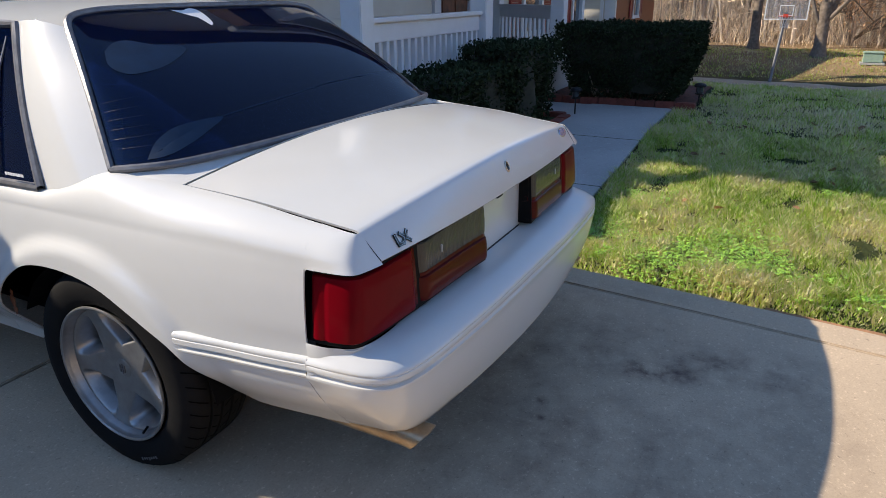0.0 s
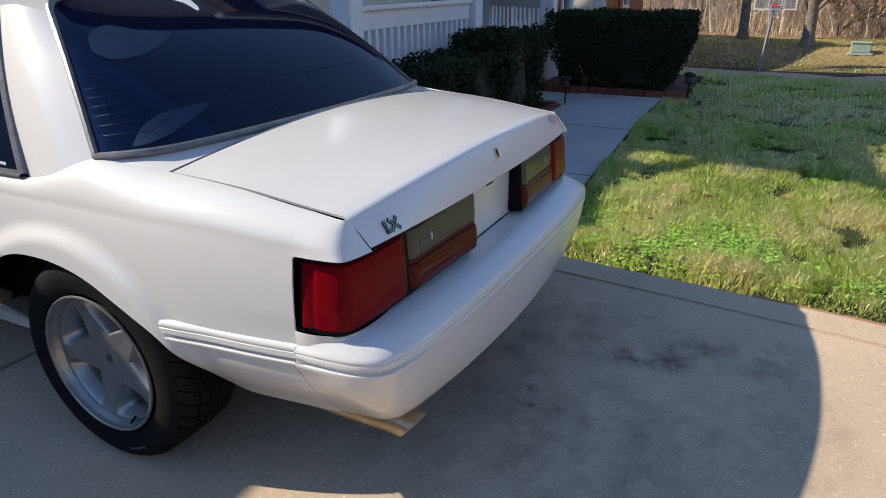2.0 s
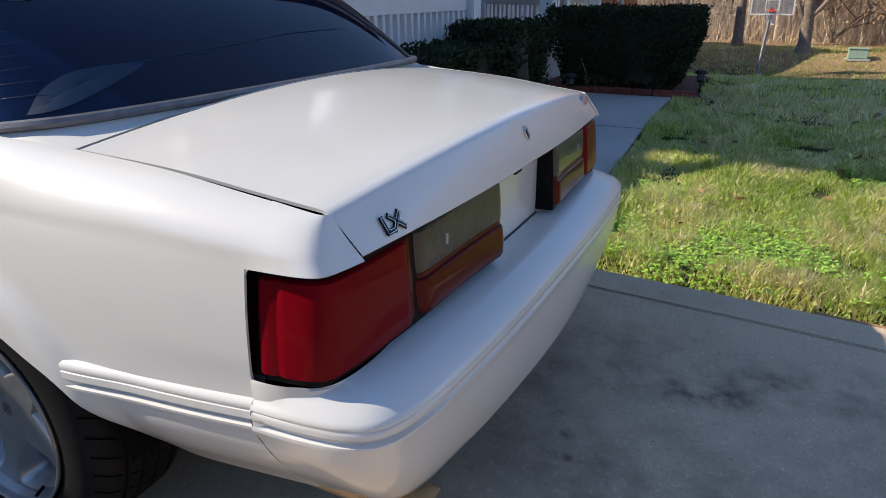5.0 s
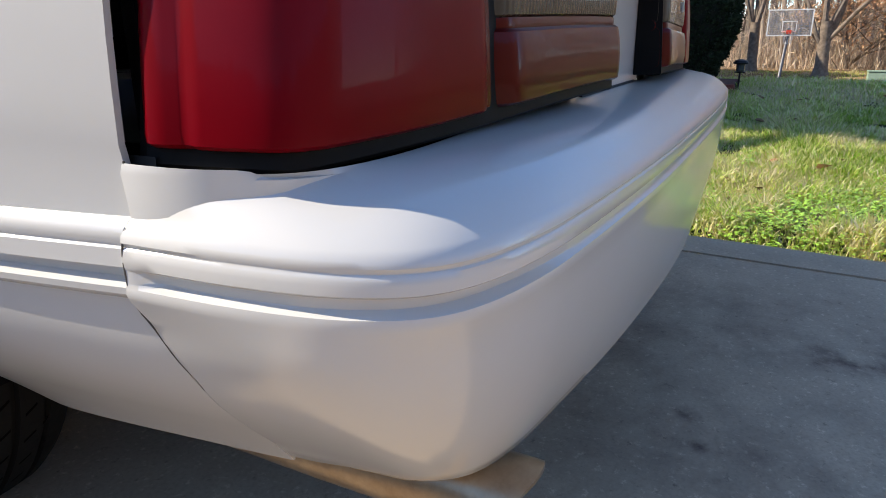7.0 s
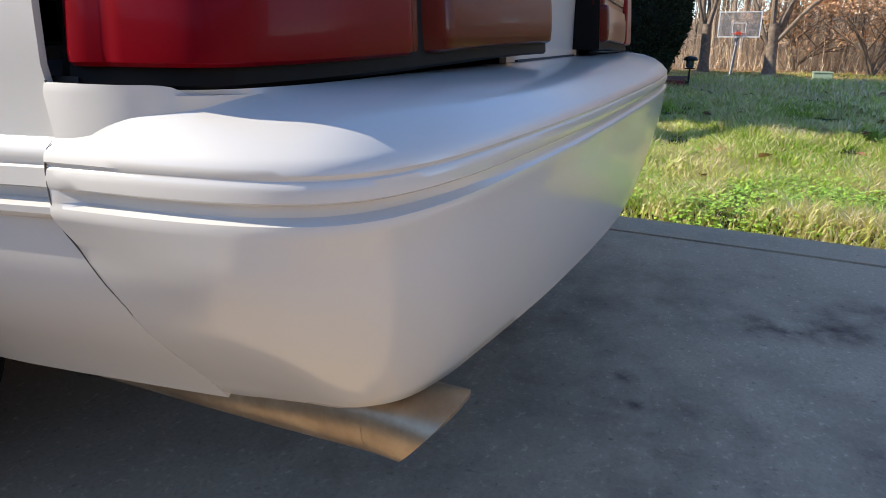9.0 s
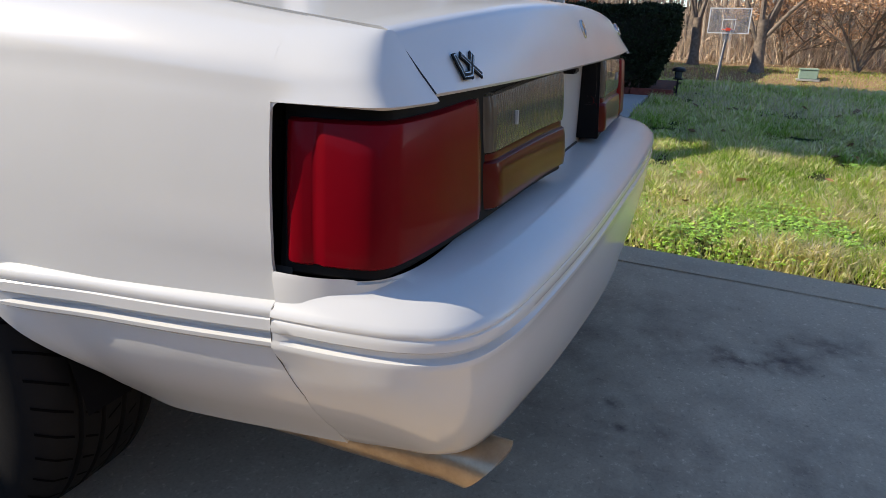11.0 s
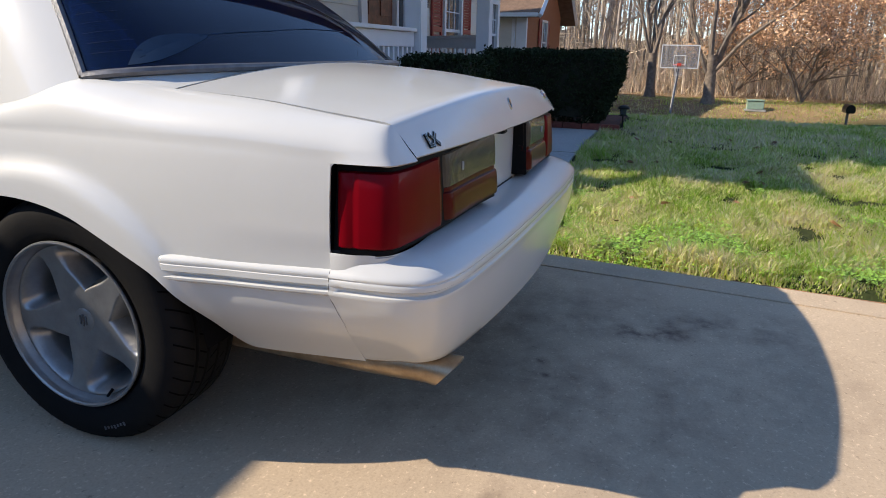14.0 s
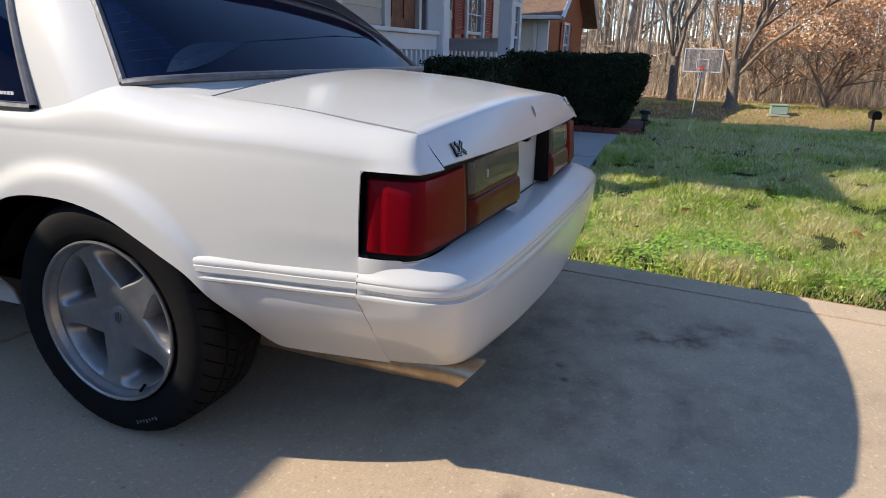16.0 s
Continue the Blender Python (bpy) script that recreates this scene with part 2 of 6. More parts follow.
def ground_material():
    m = bpy.data.materials.new("lawn_soil")
    m.use_nodes = True
    n, l = m.node_tree.nodes, m.node_tree.links
    b = n["Principled BSDF"]
    b.inputs["Roughness"].default_value = 0.95
    b.inputs["Specular IOR Level"].default_value = 0.15
    co = n.new("ShaderNodeTexCoord")
    sep = n.new("ShaderNodeSeparateXYZ")
    l.new(co.outputs["Object"], sep.inputs[0])
    a, c = n.new("ShaderNodeTexNoise"), n.new("ShaderNodeTexNoise")
    a.inputs["Scale"].default_value, c.inputs["Scale"].default_value = 1.1, 16
    a.inputs["Detail"].default_value = c.inputs["Detail"].default_value = 7
    for t in (a, c):
        l.new(co.outputs["Object"], t.inputs["Vector"])
    r = n.new("ShaderNodeValToRGB")
    r.color_ramp.elements[0].color, r.color_ramp.elements[1].color = (0.022, 0.028, 0.010, 1), (0.15, 0.11, 0.055, 1)
    e = r.color_ramp.elements.new(0.62)
    e.color = (0.04, 0.05, 0.016, 1)
    l.new(c.outputs["Fac"], r.inputs["Fac"])
    leaf = n.new("ShaderNodeValToRGB")
    leaf.color_ramp.elements[0].color, leaf.color_ramp.elements[1].color = (0.16, 0.105, 0.06, 1), (0.38, 0.27, 0.15, 1)
    l.new(c.outputs["Fac"], leaf.inputs["Fac"])
    far = n.new("ShaderNodeMapRange")
    far.inputs["From Min"].default_value, far.inputs["From Max"].default_value = 17.5, 20.0
    w = n.new("ShaderNodeMath")
    w.operation = "MULTIPLY_ADD"
    w.inputs[1].default_value = 2.5
    l.new(a.outputs["Fac"], w.inputs[0])
    l.new(sep.outputs["X"], w.inputs[2])
    l.new(w.outputs[0], far.inputs["Value"])
    mx = n.new("ShaderNodeMix")
    mx.data_type = "RGBA"
    l.new(far.outputs[0], mx.inputs[0])
    l.new(r.outputs["Color"], mx.inputs[6])
    l.new(leaf.outputs["Color"], mx.inputs[7])
    # unseen ground towards the street, tinted tan to brown the lens reflections
    street = n.new("ShaderNodeMapRange")
    street.inputs["From Min"].default_value, street.inputs["From Max"].default_value = -5.5, -8.0
    l.new(sep.outputs["Y"], street.inputs["Value"])
    my = n.new("ShaderNodeMix")
    my.data_type = "RGBA"
    l.new(street.outputs[0], my.inputs[0])
    l.new(mx.outputs[2], my.inputs[6])
    l.new(leaf.outputs["Color"], my.inputs[7])
    l.new(my.outputs[2], b.inputs["Base Color"])
    bp = n.new("ShaderNodeBump")
    bp.inputs["Strength"].default_value, bp.inputs["Distance"].default_value = 0.8, 0.04
    l.new(c.outputs["Fac"], bp.inputs["Height"])
    l.new(bp.outputs["Normal"], b.inputs["Normal"])
    return m


soil = ground_material()


def grass_material():
    m = bpy.data.materials.new("grass_blades")
    m.use_nodes = True
    n, l = m.node_tree.nodes, m.node_tree.links
    b = n["Principled BSDF"]
    b.inputs["Roughness"].default_value = 0.45
    b.inputs["Specular IOR Level"].default_value = 0.2
    g = n.new("ShaderNodeNewGeometry")
    co = n.new("ShaderNodeTexCoord")
    t = n.new("ShaderNodeTexNoise")
    t.inputs["Scale"].default_value, t.inputs["Detail"].default_value = 1.6, 3
    l.new(co.outputs["Object"], t.inputs["Vector"])
    add = n.new("ShaderNodeMath")
    add.operation = "MULTIPLY_ADD"
    add.inputs[1].default_value = 0.55
    l.new(g.outputs["Random Per Island"], add.inputs[0])
    l.new(t.outputs["Fac"], add.inputs[2])
    r = n.new("ShaderNodeValToRGB")
    r.color_ramp.elements[0].position, r.color_ramp.elements[0].color = 0.40, (0.22, 0.40, 0.035, 1)
    r.color_ramp.elements[1].position, r.color_ramp.elements[1].color = 0.96, (0.93, 0.84, 0.56, 1)
    for p, c in ((0.54, (0.44, 0.66, 0.09, 1)), (0.70, (0.74, 0.84, 0.24, 1)), (0.84, (0.95, 0.93, 0.52, 1))):
        r.color_ramp.elements.new(p).color = c
    l.new(add.outputs[0], r.inputs["Fac"])
    dim = n.new("ShaderNodeMix")
    dim.data_type, dim.blend_type = "RGBA", "MULTIPLY"
    dim.inputs[0].default_value = 1.0
    dim.inputs[7].default_value = (0.36, 0.36, 0.36, 1)
    l.new(r.outputs["Color"], dim.inputs[6])
    l.new(dim.outputs[2], b.inputs["Base Color"])
    tr = n.new("ShaderNodeBsdfTranslucent")
    l.new(r.outputs["Color"], tr.inputs["Color"])
    ms = n.new("ShaderNodeMixShader")
    ms.inputs[0].default_value = 0.74
    l.new(b.outputs[0], ms.inputs[1])
    l.new(tr.outputs[0], ms.inputs[2])
    l.new(ms.outputs[0], n["Material Output"].inputs["Surface"])
    return m


grass = grass_material()


# ---- mesh helpers ----
def part(name, bm, mat, parent, label="", smooth=False):
    """Links a bmesh or mesh as one mesh object, under a thing or part where one is given."""
    if isinstance(bm, bmesh.types.BMesh):
        me = bpy.data.meshes.new(name)
        bm.to_mesh(me)
        bm.free()
    else:
        me = bm
    if mat and not me.materials:
        me.materials.append(mat)
    if smooth:
        me.polygons.foreach_set("use_smooth", [True] * len(me.polygons))
        me.set_sharp_from_angle(angle=radians(38))
    ob = new(name, me)
    ob.parent = parent
    if label:
        ob["label"] = label
    return ob


def thing(name, place=(0, 0, 0), label="", category="", group="", kind="", turn=0.0):
    ob = new(name)
    ob.empty_display_size = 0.1
    ob.matrix_basis = pose(*place, 0, 0, turn)
    return tagged(ob, label, category, group, kind)


def sheet(rows, closed=False, ends=False):
    """A surface through rows of points, all of one length."""
    bm = bmesh.new()
    v = [[bm.verts.new(p) for p in row] for row in rows]
    w = len(rows[0])
    for a, b in zip(v, v[1:]):
        for k in range(w if closed else w - 1):
            bm.faces.new((a[k], a[(k + 1) % w], b[(k + 1) % w], b[k]))
    if ends and closed:
        bm.faces.new(v[0][::-1])
        bm.faces.new(v[-1])
    return bm


def thick(bm, depth):
    """Gives a surface a thickness against its normals."""
    bmesh.ops.recalc_face_normals(bm, faces=bm.faces)
    bm.normal_update()
    outer = bm.faces[:]
    rim_edges = [e for e in bm.edges if e.is_boundary]
    inner = {v: bm.verts.new(v.co - v.normal * depth) for v in bm.verts[:]}
    rims = []
    for e in rim_edges:
        lo = e.link_loops[0]
        rims.append((lo.vert, lo.link_loop_next.vert))
    for f in outer:
        bm.faces.new([inner[v] for v in reversed(f.verts)])
    for p, q in rims:
        bm.faces.new((q, p, inner[p], inner[q]))
    return bm


def block(x0, y0, z0, x1, y1, z1, bevel=0.0, bm=None):
    bm = bm or bmesh.new()
    m = Matrix.LocRotScale(((x0 + x1) / 2, (y0 + y1) / 2, (z0 + z1) / 2), None, (abs(x1 - x0), abs(y1 - y0), abs(z1 - z0)))
    made = bmesh.ops.create_cube(bm, size=1, matrix=m)["verts"]
    if bevel:
        edges = list({e for v in made for e in v.link_edges})
        bmesh.ops.bevel(bm, geom=edges, offset=bevel, segments=2, affect="EDGES")
    return bm


def tube(points, radii, sides=8, caps=True, bm=None):
    """A round tube along points, with a radius at each."""
    bm = bm or bmesh.new()
    pts = [Vector(p) for p in points]
    if isinstance(radii, (int, float)):
        radii = [radii] * len(pts)
    rings = []
    side = None
    for i, p in enumerate(pts):
        d = (pts[min(i + 1, len(pts) - 1)] - pts[max(i - 1, 0)]).normalized()
        if side is None:
            side = d.cross(Vector((0, 0, 1)) if abs(d.z) < 0.9 else Vector((1, 0, 0))).normalized()
        side = (side - d * side.dot(d)).normalized()
        up = d.cross(side)
        rings.append([bm.verts.new(p + (side * math.cos(a) + up * math.sin(a)) * radii[i]) for a in (2 * math.pi * k / sides for k in range(sides))])
    for a, b in zip(rings, rings[1:]):
        for k in range(sides):
            bm.faces.new((a[k], a[(k + 1) % sides], b[(k + 1) % sides], b[k]))
    if caps:
        bm.faces.new(rings[0][::-1])
        bm.faces.new(rings[-1])
    return bm


def spline(points, count):
    """count points evenly along a Catmull-Rom curve through the given ones, by station."""
    p = np.array(points, float)
    p = np.vstack([2 * p[0] - p[1], p, 2 * p[-1] - p[-2]])
    out = []
    for s in np.linspace(0, len(points) - 1, count):
        i = min(int(s), len(points) - 2)
        t = s - i
        a, b, c, d = p[i:i + 4]
        out.append(0.5 * (2 * b + (c - a) * t + (2 * a - 5 * b + 4 * c - d) * t * t + (3 * b - a - 3 * c + d) * t ** 3))
    return np.array(out)


def lathe(profile, sides=48, bm=None):
    """Turns (radius, x) points about the x axis."""
    rows = [[(x, r * math.cos(a), r * math.sin(a)) for a in (2 * math.pi * k / sides for k in range(sides))] for r, x in profile]
    return sheet(rows, closed=True)


def raw_mesh(name, verts, faces):
    me = bpy.data.meshes.new(name)
    me.from_pydata(verts, [], faces)
    return me


# ---- ground, driveway, walk ----
def smooth_step(a, b, x):
    t = min(max((x - a) / (b - a), 0.0), 1.0)
    return t * t * (3 - 2 * t)


def drive_edge(y):
    return 1.25 + 0.105 * (y + 0.9) - 0.012 * (y + 1.6) ** 2 if y < 0.5 else 1.36


def lawn_z(x, y):
    z = -0.01 + 0.17 * smooth_step(1.3, 4.6, x) - 0.22 * smooth_step(7.0, 11.0, x) + 0.12 * smooth_step(15, 21, x) - 0.36 * smooth_step(10, 15.2, x) * smooth_step(20.0, 17.0, x) * smooth_step(-6.5, -4.0, y) + 2.2 * smooth_step(24, 70, x) - 0.42 * smooth_step(7.0, 14.0, x)
    z += 0.03 * noise.noise((x * 0.5, y * 0.5, 0)) * smooth_step(1.6, 3, x)
    inside = smooth_step(0.02, 0.22, x - drive_edge(max(y, -9.0)))
    return z * inside - 0.10 * (1 - inside)


def axis(stops):
    out = []
    for a, b, n in stops:
        out += list(np.linspace(a, b, n, endpoint=False))
    return out + [stops[-1][1]]


gx = axis([(-600, -30, 12), (-30, 0.8, 16), (0.8, 1.8, 14), (1.8, 9, 36), (9, 30, 40), (30, 80, 20), (80, 900, 12)])
gy = axis([(-700, -30, 12), (-30, -8, 14), (-8, 6, 70), (6, 30, 20), (30, 700, 12)])
ground = part("ground", sheet([[(x, y, lawn_z(x, y)) for x in gx] for y in gy]), soil, None, smooth=True)
tagged(ground, "winter lawn over reddish soil with leaf litter towards the woods", "ground", kind="structure")

driveway = thing("driveway", (0, 0, 0), "worn pale concrete driveway with dark oil stains", "driveway", kind="structure")


def slab(outline, top=0.0, depth=0.12, bevel=0.006):
    bm = bmesh.new()
    f = bm.faces.new([bm.verts.new((x, y, top - depth)) for x, y in outline])
    up = bmesh.ops.extrude_face_region(bm, geom=[f])["geom"]
    bmesh.ops.translate(bm, verts=[g for g in up if isinstance(g, bmesh.types.BMVert)], vec=(0, 0, depth))
    bmesh.ops.recalc_face_normals(bm, faces=bm.faces)
    rim = [e for e in bm.edges if all(v.co.z > top - 1e-4 for v in e.verts)]
    bmesh.ops.bevel(bm, geom=rim, offset=bevel, segments=2, affect="EDGES")
    return bm


def edge_line(offset, y0, y1, n=14):
    return [(drive_edge(y) + offset, y) for y in np.linspace(y0, y1, n)]


part("slab", slab([(-4.8, 0.752), (-4.8, -9)] + edge_line(-0.205, -9, 0.752)), drive_concrete, driveway)
part("slab", slab([(-4.8, 2.9), (-4.8, 0.768)] + edge_line(-0.205, 0.768, 2.9, 6)), drive_concrete, driveway)
part("edge_strip", slab(edge_line(-0.193, 2.9, -9, 20) + edge_line(0.0, -9, 2.9, 20)), drive_concrete, driveway)
part("joint_filler", slab([(-4.7, 2.8), (-4.7, -8.9)] + edge_line(-0.03, -8.9, 2.8), top=-0.014, depth=0.05, bevel=0.002), gap_black, driveway)

front_walk = thing("front_walk", (0, 0, 0), "grey concrete front walk rising gently to the porch", "walkway", kind="structure")
for x0, x1 in ((1.40, 2.62), (2.632, 3.86), (3.872, 5.42)):
    rows = []
    for x in np.linspace(x0, x1, 5):
        z = lawn_z(x, -0.9) + 0.018
        rows.append([(x, y, z + dz) for y, dz in ((-0.60, -0.1), (-0.60, -0.004), (-0.595, 0), (0.20, 0), (0.26, 0), (0.26, -0.1))])
    part("walk_slab", sheet(rows), walk_concrete, front_walk)
part("walk_slab", slab([(4.62, 0.262), (5.42, 0.262), (5.42, 0.96), (4.62, 0.96)], top=0.18), walk_concrete, front_walk)

far_drive = part("neighbour_drive", slab([(15.55, -5.2), (17.1, -5.2), (17.1, 2.2), (15.55, 2.2)], top=-0.805, depth=0.3), drive_concrete, None)
tagged(far_drive, "pale concrete drive beyond the lawn", "driveway", kind="structure")


# ---- own house ----
def wall_boards(owner, x0, x1, y, z0, z1, pitch=0.19, holes=(), axis_y=False, mat=siding_paint):
    """Lapped boards, each its own piece, split round the openings."""
    shapes = {}
    z = z0
    while z < z1 - 0.03:
        top = min(z + pitch, z1)
        spans = [(x0, x1)]
        for hx0, hx1, hz0, hz1 in holes:
            if top > hz0 + 0.02 and z < hz1 - 0.02:
                nxt = []
                for a, b in spans:
                    if hx1 <= a or hx0 >= b:
                        nxt.append((a, b))
                    else:
                        nxt += [(a, hx0)] if hx0 > a else []
                        nxt += [(hx1, b)] if hx1 < b else []
                spans = nxt
        for a, b in spans:
            key = (round(b - a, 3), round(top - z, 3))
            if key not in shapes:
                w, h = b - a, top - z
                bm = bmesh.new()
                prof = [(0.0, 0.0), (-0.022, 0.0), (-0.020, 0.006), (-0.006, h + 0.01), (0.0, h + 0.01)]
                bm2 = sheet([[(s * w, py, pz) for py, pz in prof] for s in (0, 1)], closed=True, ends=True)
                bm.free()
                me = bpy.data.meshes.new("board")
                bm2.to_mesh(me)
                bm2.free()
                me.materials.append(mat)
                shapes[key] = me
            ob = new("board", shapes[key])
            ob.parent = owner
            ob.matrix_basis = pose(y, a, z, 0, 0, 90) if axis_y else pose(a, y, z)
        z += pitch


house = thing("house", (0, 0, 0), "cream-sided two-storey house with white trim and dark red shutters", "house")
FLOOR = 0.55
DX = 0.8
openings = [(5.02 + DX, 6.62 + DX, 0.4, 2.72), (8.85, 9.85, 0.62, 2.02), (11.55, 12.3, 0.62, 2.02)]


def wall_with_holes(x0, x1, y0, y1, z0, z1, holes):
    bm = bmesh.new()
    xs = sorted({x0, x1, *[h[0] for h in holes], *[h[1] for h in holes]})
    zs = sorted({z0, z1, *[h[2] for h in holes], *[h[3] for h in holes]})
    for a, b in zip(xs, xs[1:]):
        for c, d in zip(zs, zs[1:]):
            if not any(a >= h[0] - 1e-6 and b <= h[1] + 1e-6 and c >= h[2] - 1e-6 and d <= h[3] + 1e-6 for h in holes):
                block(a, y0, c, b, y1, d, bm=bm)
    bmesh.ops.remove_doubles(bm, verts=bm.verts, dist=0.0005)
    return bm


part("front_wall", wall_with_holes(2.0, 12.45, 2.5, 2.72, 0, 6.0, openings), siding_paint, house)
part("side_wall", block(12.23, 2.72, 0, 12.45, 10.5, 6.0), siding_paint, house)
part("gable_wall", block(2.0, 2.72, 0, 2.22, 10.5, 6.0), roof_shingle, house)
part("back_wall", block(2.22, 10.3, 0, 12.23, 10.5, 6.0), siding_paint, house)
part("inner_floor", block(2.22, 2.72, 2.95, 12.23, 10.3, 3.1), shade_black, house)
part("garage_front", block(-4.9, 2.98, -0.1, 2.0, 3.2, 2.62), siding_paint, house)
part("garage_side", block(-4.9, 3.2, -0.1, -4.7, 10.5, 2.62), siding_paint, house)
part("garage_back", block(-4.7, 10.3, -0.1, 2.0, 10.5, 2.62), siding_paint, house)
part("garage_roof", sheet([[(x, 2.72, 2.65), (x, 6.6, 4.5), (x, 10.8, 2.64), (x, 10.8, 2.54), (x, 2.72, 2.54)] for x in (-5.2, 2.0)], closed=True, ends=True), roof_shingle, house)
part("roof_return", block(0.2, 2.75, 2.56, 1.995, 2.975, 2.97), white_paint, house)
part("main_roof", sheet([[(x, 1.95, 6.02), (x, 6.5, 8.2), (x, 11.0, 6.02), (x, 11.0, 5.9), (x, 1.95, 5.9)] for x in (1.15, 12.9)], closed=True, ends=True), roof_shingle, house)
part("porch_roof", sheet([[(x, 0.93, 2.78), (x, 2.49, 3.3), (x, 2.49, 3.0), (x, 0.93, 2.62)] for x in (1.78, 7.85)], closed=True, ends=True), roof_shingle, house)
part("gutter", block(1.62, 0.84, 2.68, 7.85, 0.928, 2.785, 0.01), white_paint, house)
part("porch_ceiling", block(2.1, 0.95, 2.55, 7.8, 2.47, 2.60), white_paint, house)
part("porch_floor", block(2.02, 0.98, 0.05, 7.75, 2.47, FLOOR, 0.01), walk_concrete, house)
part("corner_trim", block(12.33, 2.455, 0, 12.49, 2.495, 5.88, 0.004), white_paint, house)
wall_boards(house, 2.24, 12.32, 2.495, FLOOR, 3.9, 0.19, openings)


def porch_post(x, y):
    p = part("porch_post", block(x - 0.085, y - 0.085, FLOOR, x + 0.085, y + 0.085, 2.55, 0.008), white_paint, house)
    part("post_base", block(x - 0.11, y - 0.11, FLOOR + 0.001, x + 0.11, y + 0.11, FLOOR + 0.16, 0.006), white_paint, p)
    return p


for x, y in ((2.12, 1.06), (4.2, 1.06), (6.55, 1.06), (7.60, 2.36)):
    porch_post(x, y)


def railing(a, b, top):
    """A white porch railing from a to b: cap, board under it, foot rail, balusters."""
    a, b = Vector((*a, 0)), Vector((*b, 0))
    d = (b - a)
    turn = math.degrees(math.atan2(d.y, d.x))
    rail = part("railing", block(0, -0.055, top - 0.035, d.length, 0.055, top, 0.006), white_paint, house)
    rail.matrix_basis = pose(a.x, a.y, 0, 0, 0, turn)
    part("fascia_board", block(0, -0.022, top - 0.17, d.length, 0.022, top - 0.037, 0.004), white_paint, rail)
    part("foot_rail", block(0, -0.03, FLOOR + 0.08, d.length, 0.03, FLOOR + 0.14, 0.004), white_paint, rail)
    n = int(d.length / 0.105)
    me = None
    for i in range(n):
        if me is None:
            o = part("baluster", block(-0.019, -0.019, FLOOR + 0.141, 0.019, 0.019, top - 0.172, 0.003), white_paint, rail)
            me = o.data
        else:
            o = part("baluster", me, None, rail)
        o.location.x = (i + 0.5) * d.length / n


railing((2.21, 1.06), (4.11, 1.06), 1.19)
railing((6.65, 1.14), (7.56, 2.28), 1.19)


def sash_window(owner, x0, x1, y, z0, z1, cols=3, rows=4, name="window"):
    w = part(name, wall_with_holes(x0 - 0.09, x1 + 0.09, y - 0.05, y + 0.03, z0 - 0.07, z1 + 0.09, [(x0, x1, z0, z1)]), white_paint, owner)
    mid = (z0 + z1) / 2
    part("pane", block(x0, y + 0.015, z0, x1, y + 0.022, mid - 0.02), house_glass, w)
    part("pane", block(x0, y + 0.005, mid + 0.02, x1, y + 0.012, z1), house_glass, w)
    part("meeting_rail", block(x0, y - 0.02, mid - 0.025, x1, y + 0.03, mid + 0.025, 0.003), white_paint, w)
    part("blind", block(x0 + 0.02, y + 0.09, mid - 0.3, x1 - 0.02, y + 0.095, z1), curtain_cloth, w)
    part("window_sill", block(x0 - 0.12, y - 0.085, z0 - 0.11, x1 + 0.12, y - 0.01, z0 - 0.072, 0.005), white_paint, w)
    for i in range(1, cols):
        x = x0 + (x1 - x0) * i / cols
        part("glazing_bar", block(x - 0.009, y - 0.012, mid + 0.026, x + 0.009, y + 0.004, z1 - 0.001), white_paint, w)
    for i in range(1, rows // 2):
        z = mid + (z1 - mid) * i / (rows // 2)
        part("glazing_bar", block(x0 + 0.001, y - 0.011, z - 0.009, x1 - 0.001, y + 0.0045, z + 0.009), white_paint, w)
    return w


def shutter(owner, x0, x1, y, z0, z1):
    s = part("shutter", wall_with_holes(x0, x1, y - 0.035, y, z0, z1, [(x0 + 0.05, x1 - 0.05, z0 + 0.08, (z0 + z1) / 2 - 0.04), (x0 + 0.05, x1 - 0.05, (z0 + z1) / 2 + 0.04, z1 - 0.08)]), red_paint, owner)
    z = z0 + 0.09
    me = None
    while z < z1 - 0.10:
        if abs(z + 0.02 - (z0 + z1) / 2) > 0.06:
            if me is None:
                o = part("slat", block(x0 + 0.051, y - 0.026, 0, x1 - 0.051, y - 0.006, 0.036), red_paint, s)
                me = o.data
            else:
                o = part("slat", me, None, s)
            o.location.z = z
        z += 0.045


sash_window(house, 8.95, 9.75, 2.47, 0.72, 1.92)
shutter(house, 9.90, 10.36, 2.47, 0.66, 1.98)
shutter(house, 8.33, 8.80, 2.47, 0.66, 1.98)
sash_window(house, 11.65, 12.2, 2.47, 0.72, 1.92)
shutter(house, 11.04, 11.50, 2.47, 0.66, 1.98)

door_frame = part("door_frame", wall_with_holes(5.03 + DX, 6.61 + DX, 2.44, 2.60, FLOOR, 2.71, [(5.20 + DX, 6.12 + DX, FLOOR, 2.58), (6.20 + DX, 6.53 + DX, FLOOR + 0.15, 2.58)]), white_paint, house)
entry = part("front_door", block(5.22 + DX, 2.50, FLOOR + 0.01, 6.10 + DX, 2.545, 2.57, 0.004), door_wood, house, "red-brown stained wooden front door")
for zx in ((0.72, 1.30), (1.42, 2.45)):
    for xx in ((5.33, 5.62), (5.70, 5.99)):
        part("door_panel", block(xx[0] + DX, 2.485, zx[0], xx[1] + DX, 2.499, zx[1], 0.006), door_wood, entry)
part("door_handle", tube([(6.02 + DX, 2.49, 1.26), (6.02 + DX, 2.44, 1.26), (5.95 + DX, 2.44, 1.26)], 0.012), dark_metal, entry)
part("sidelight", block(6.20 + DX, 2.52, FLOOR + 0.16, 6.53 + DX, 2.53, 2.57), house_glass, house)
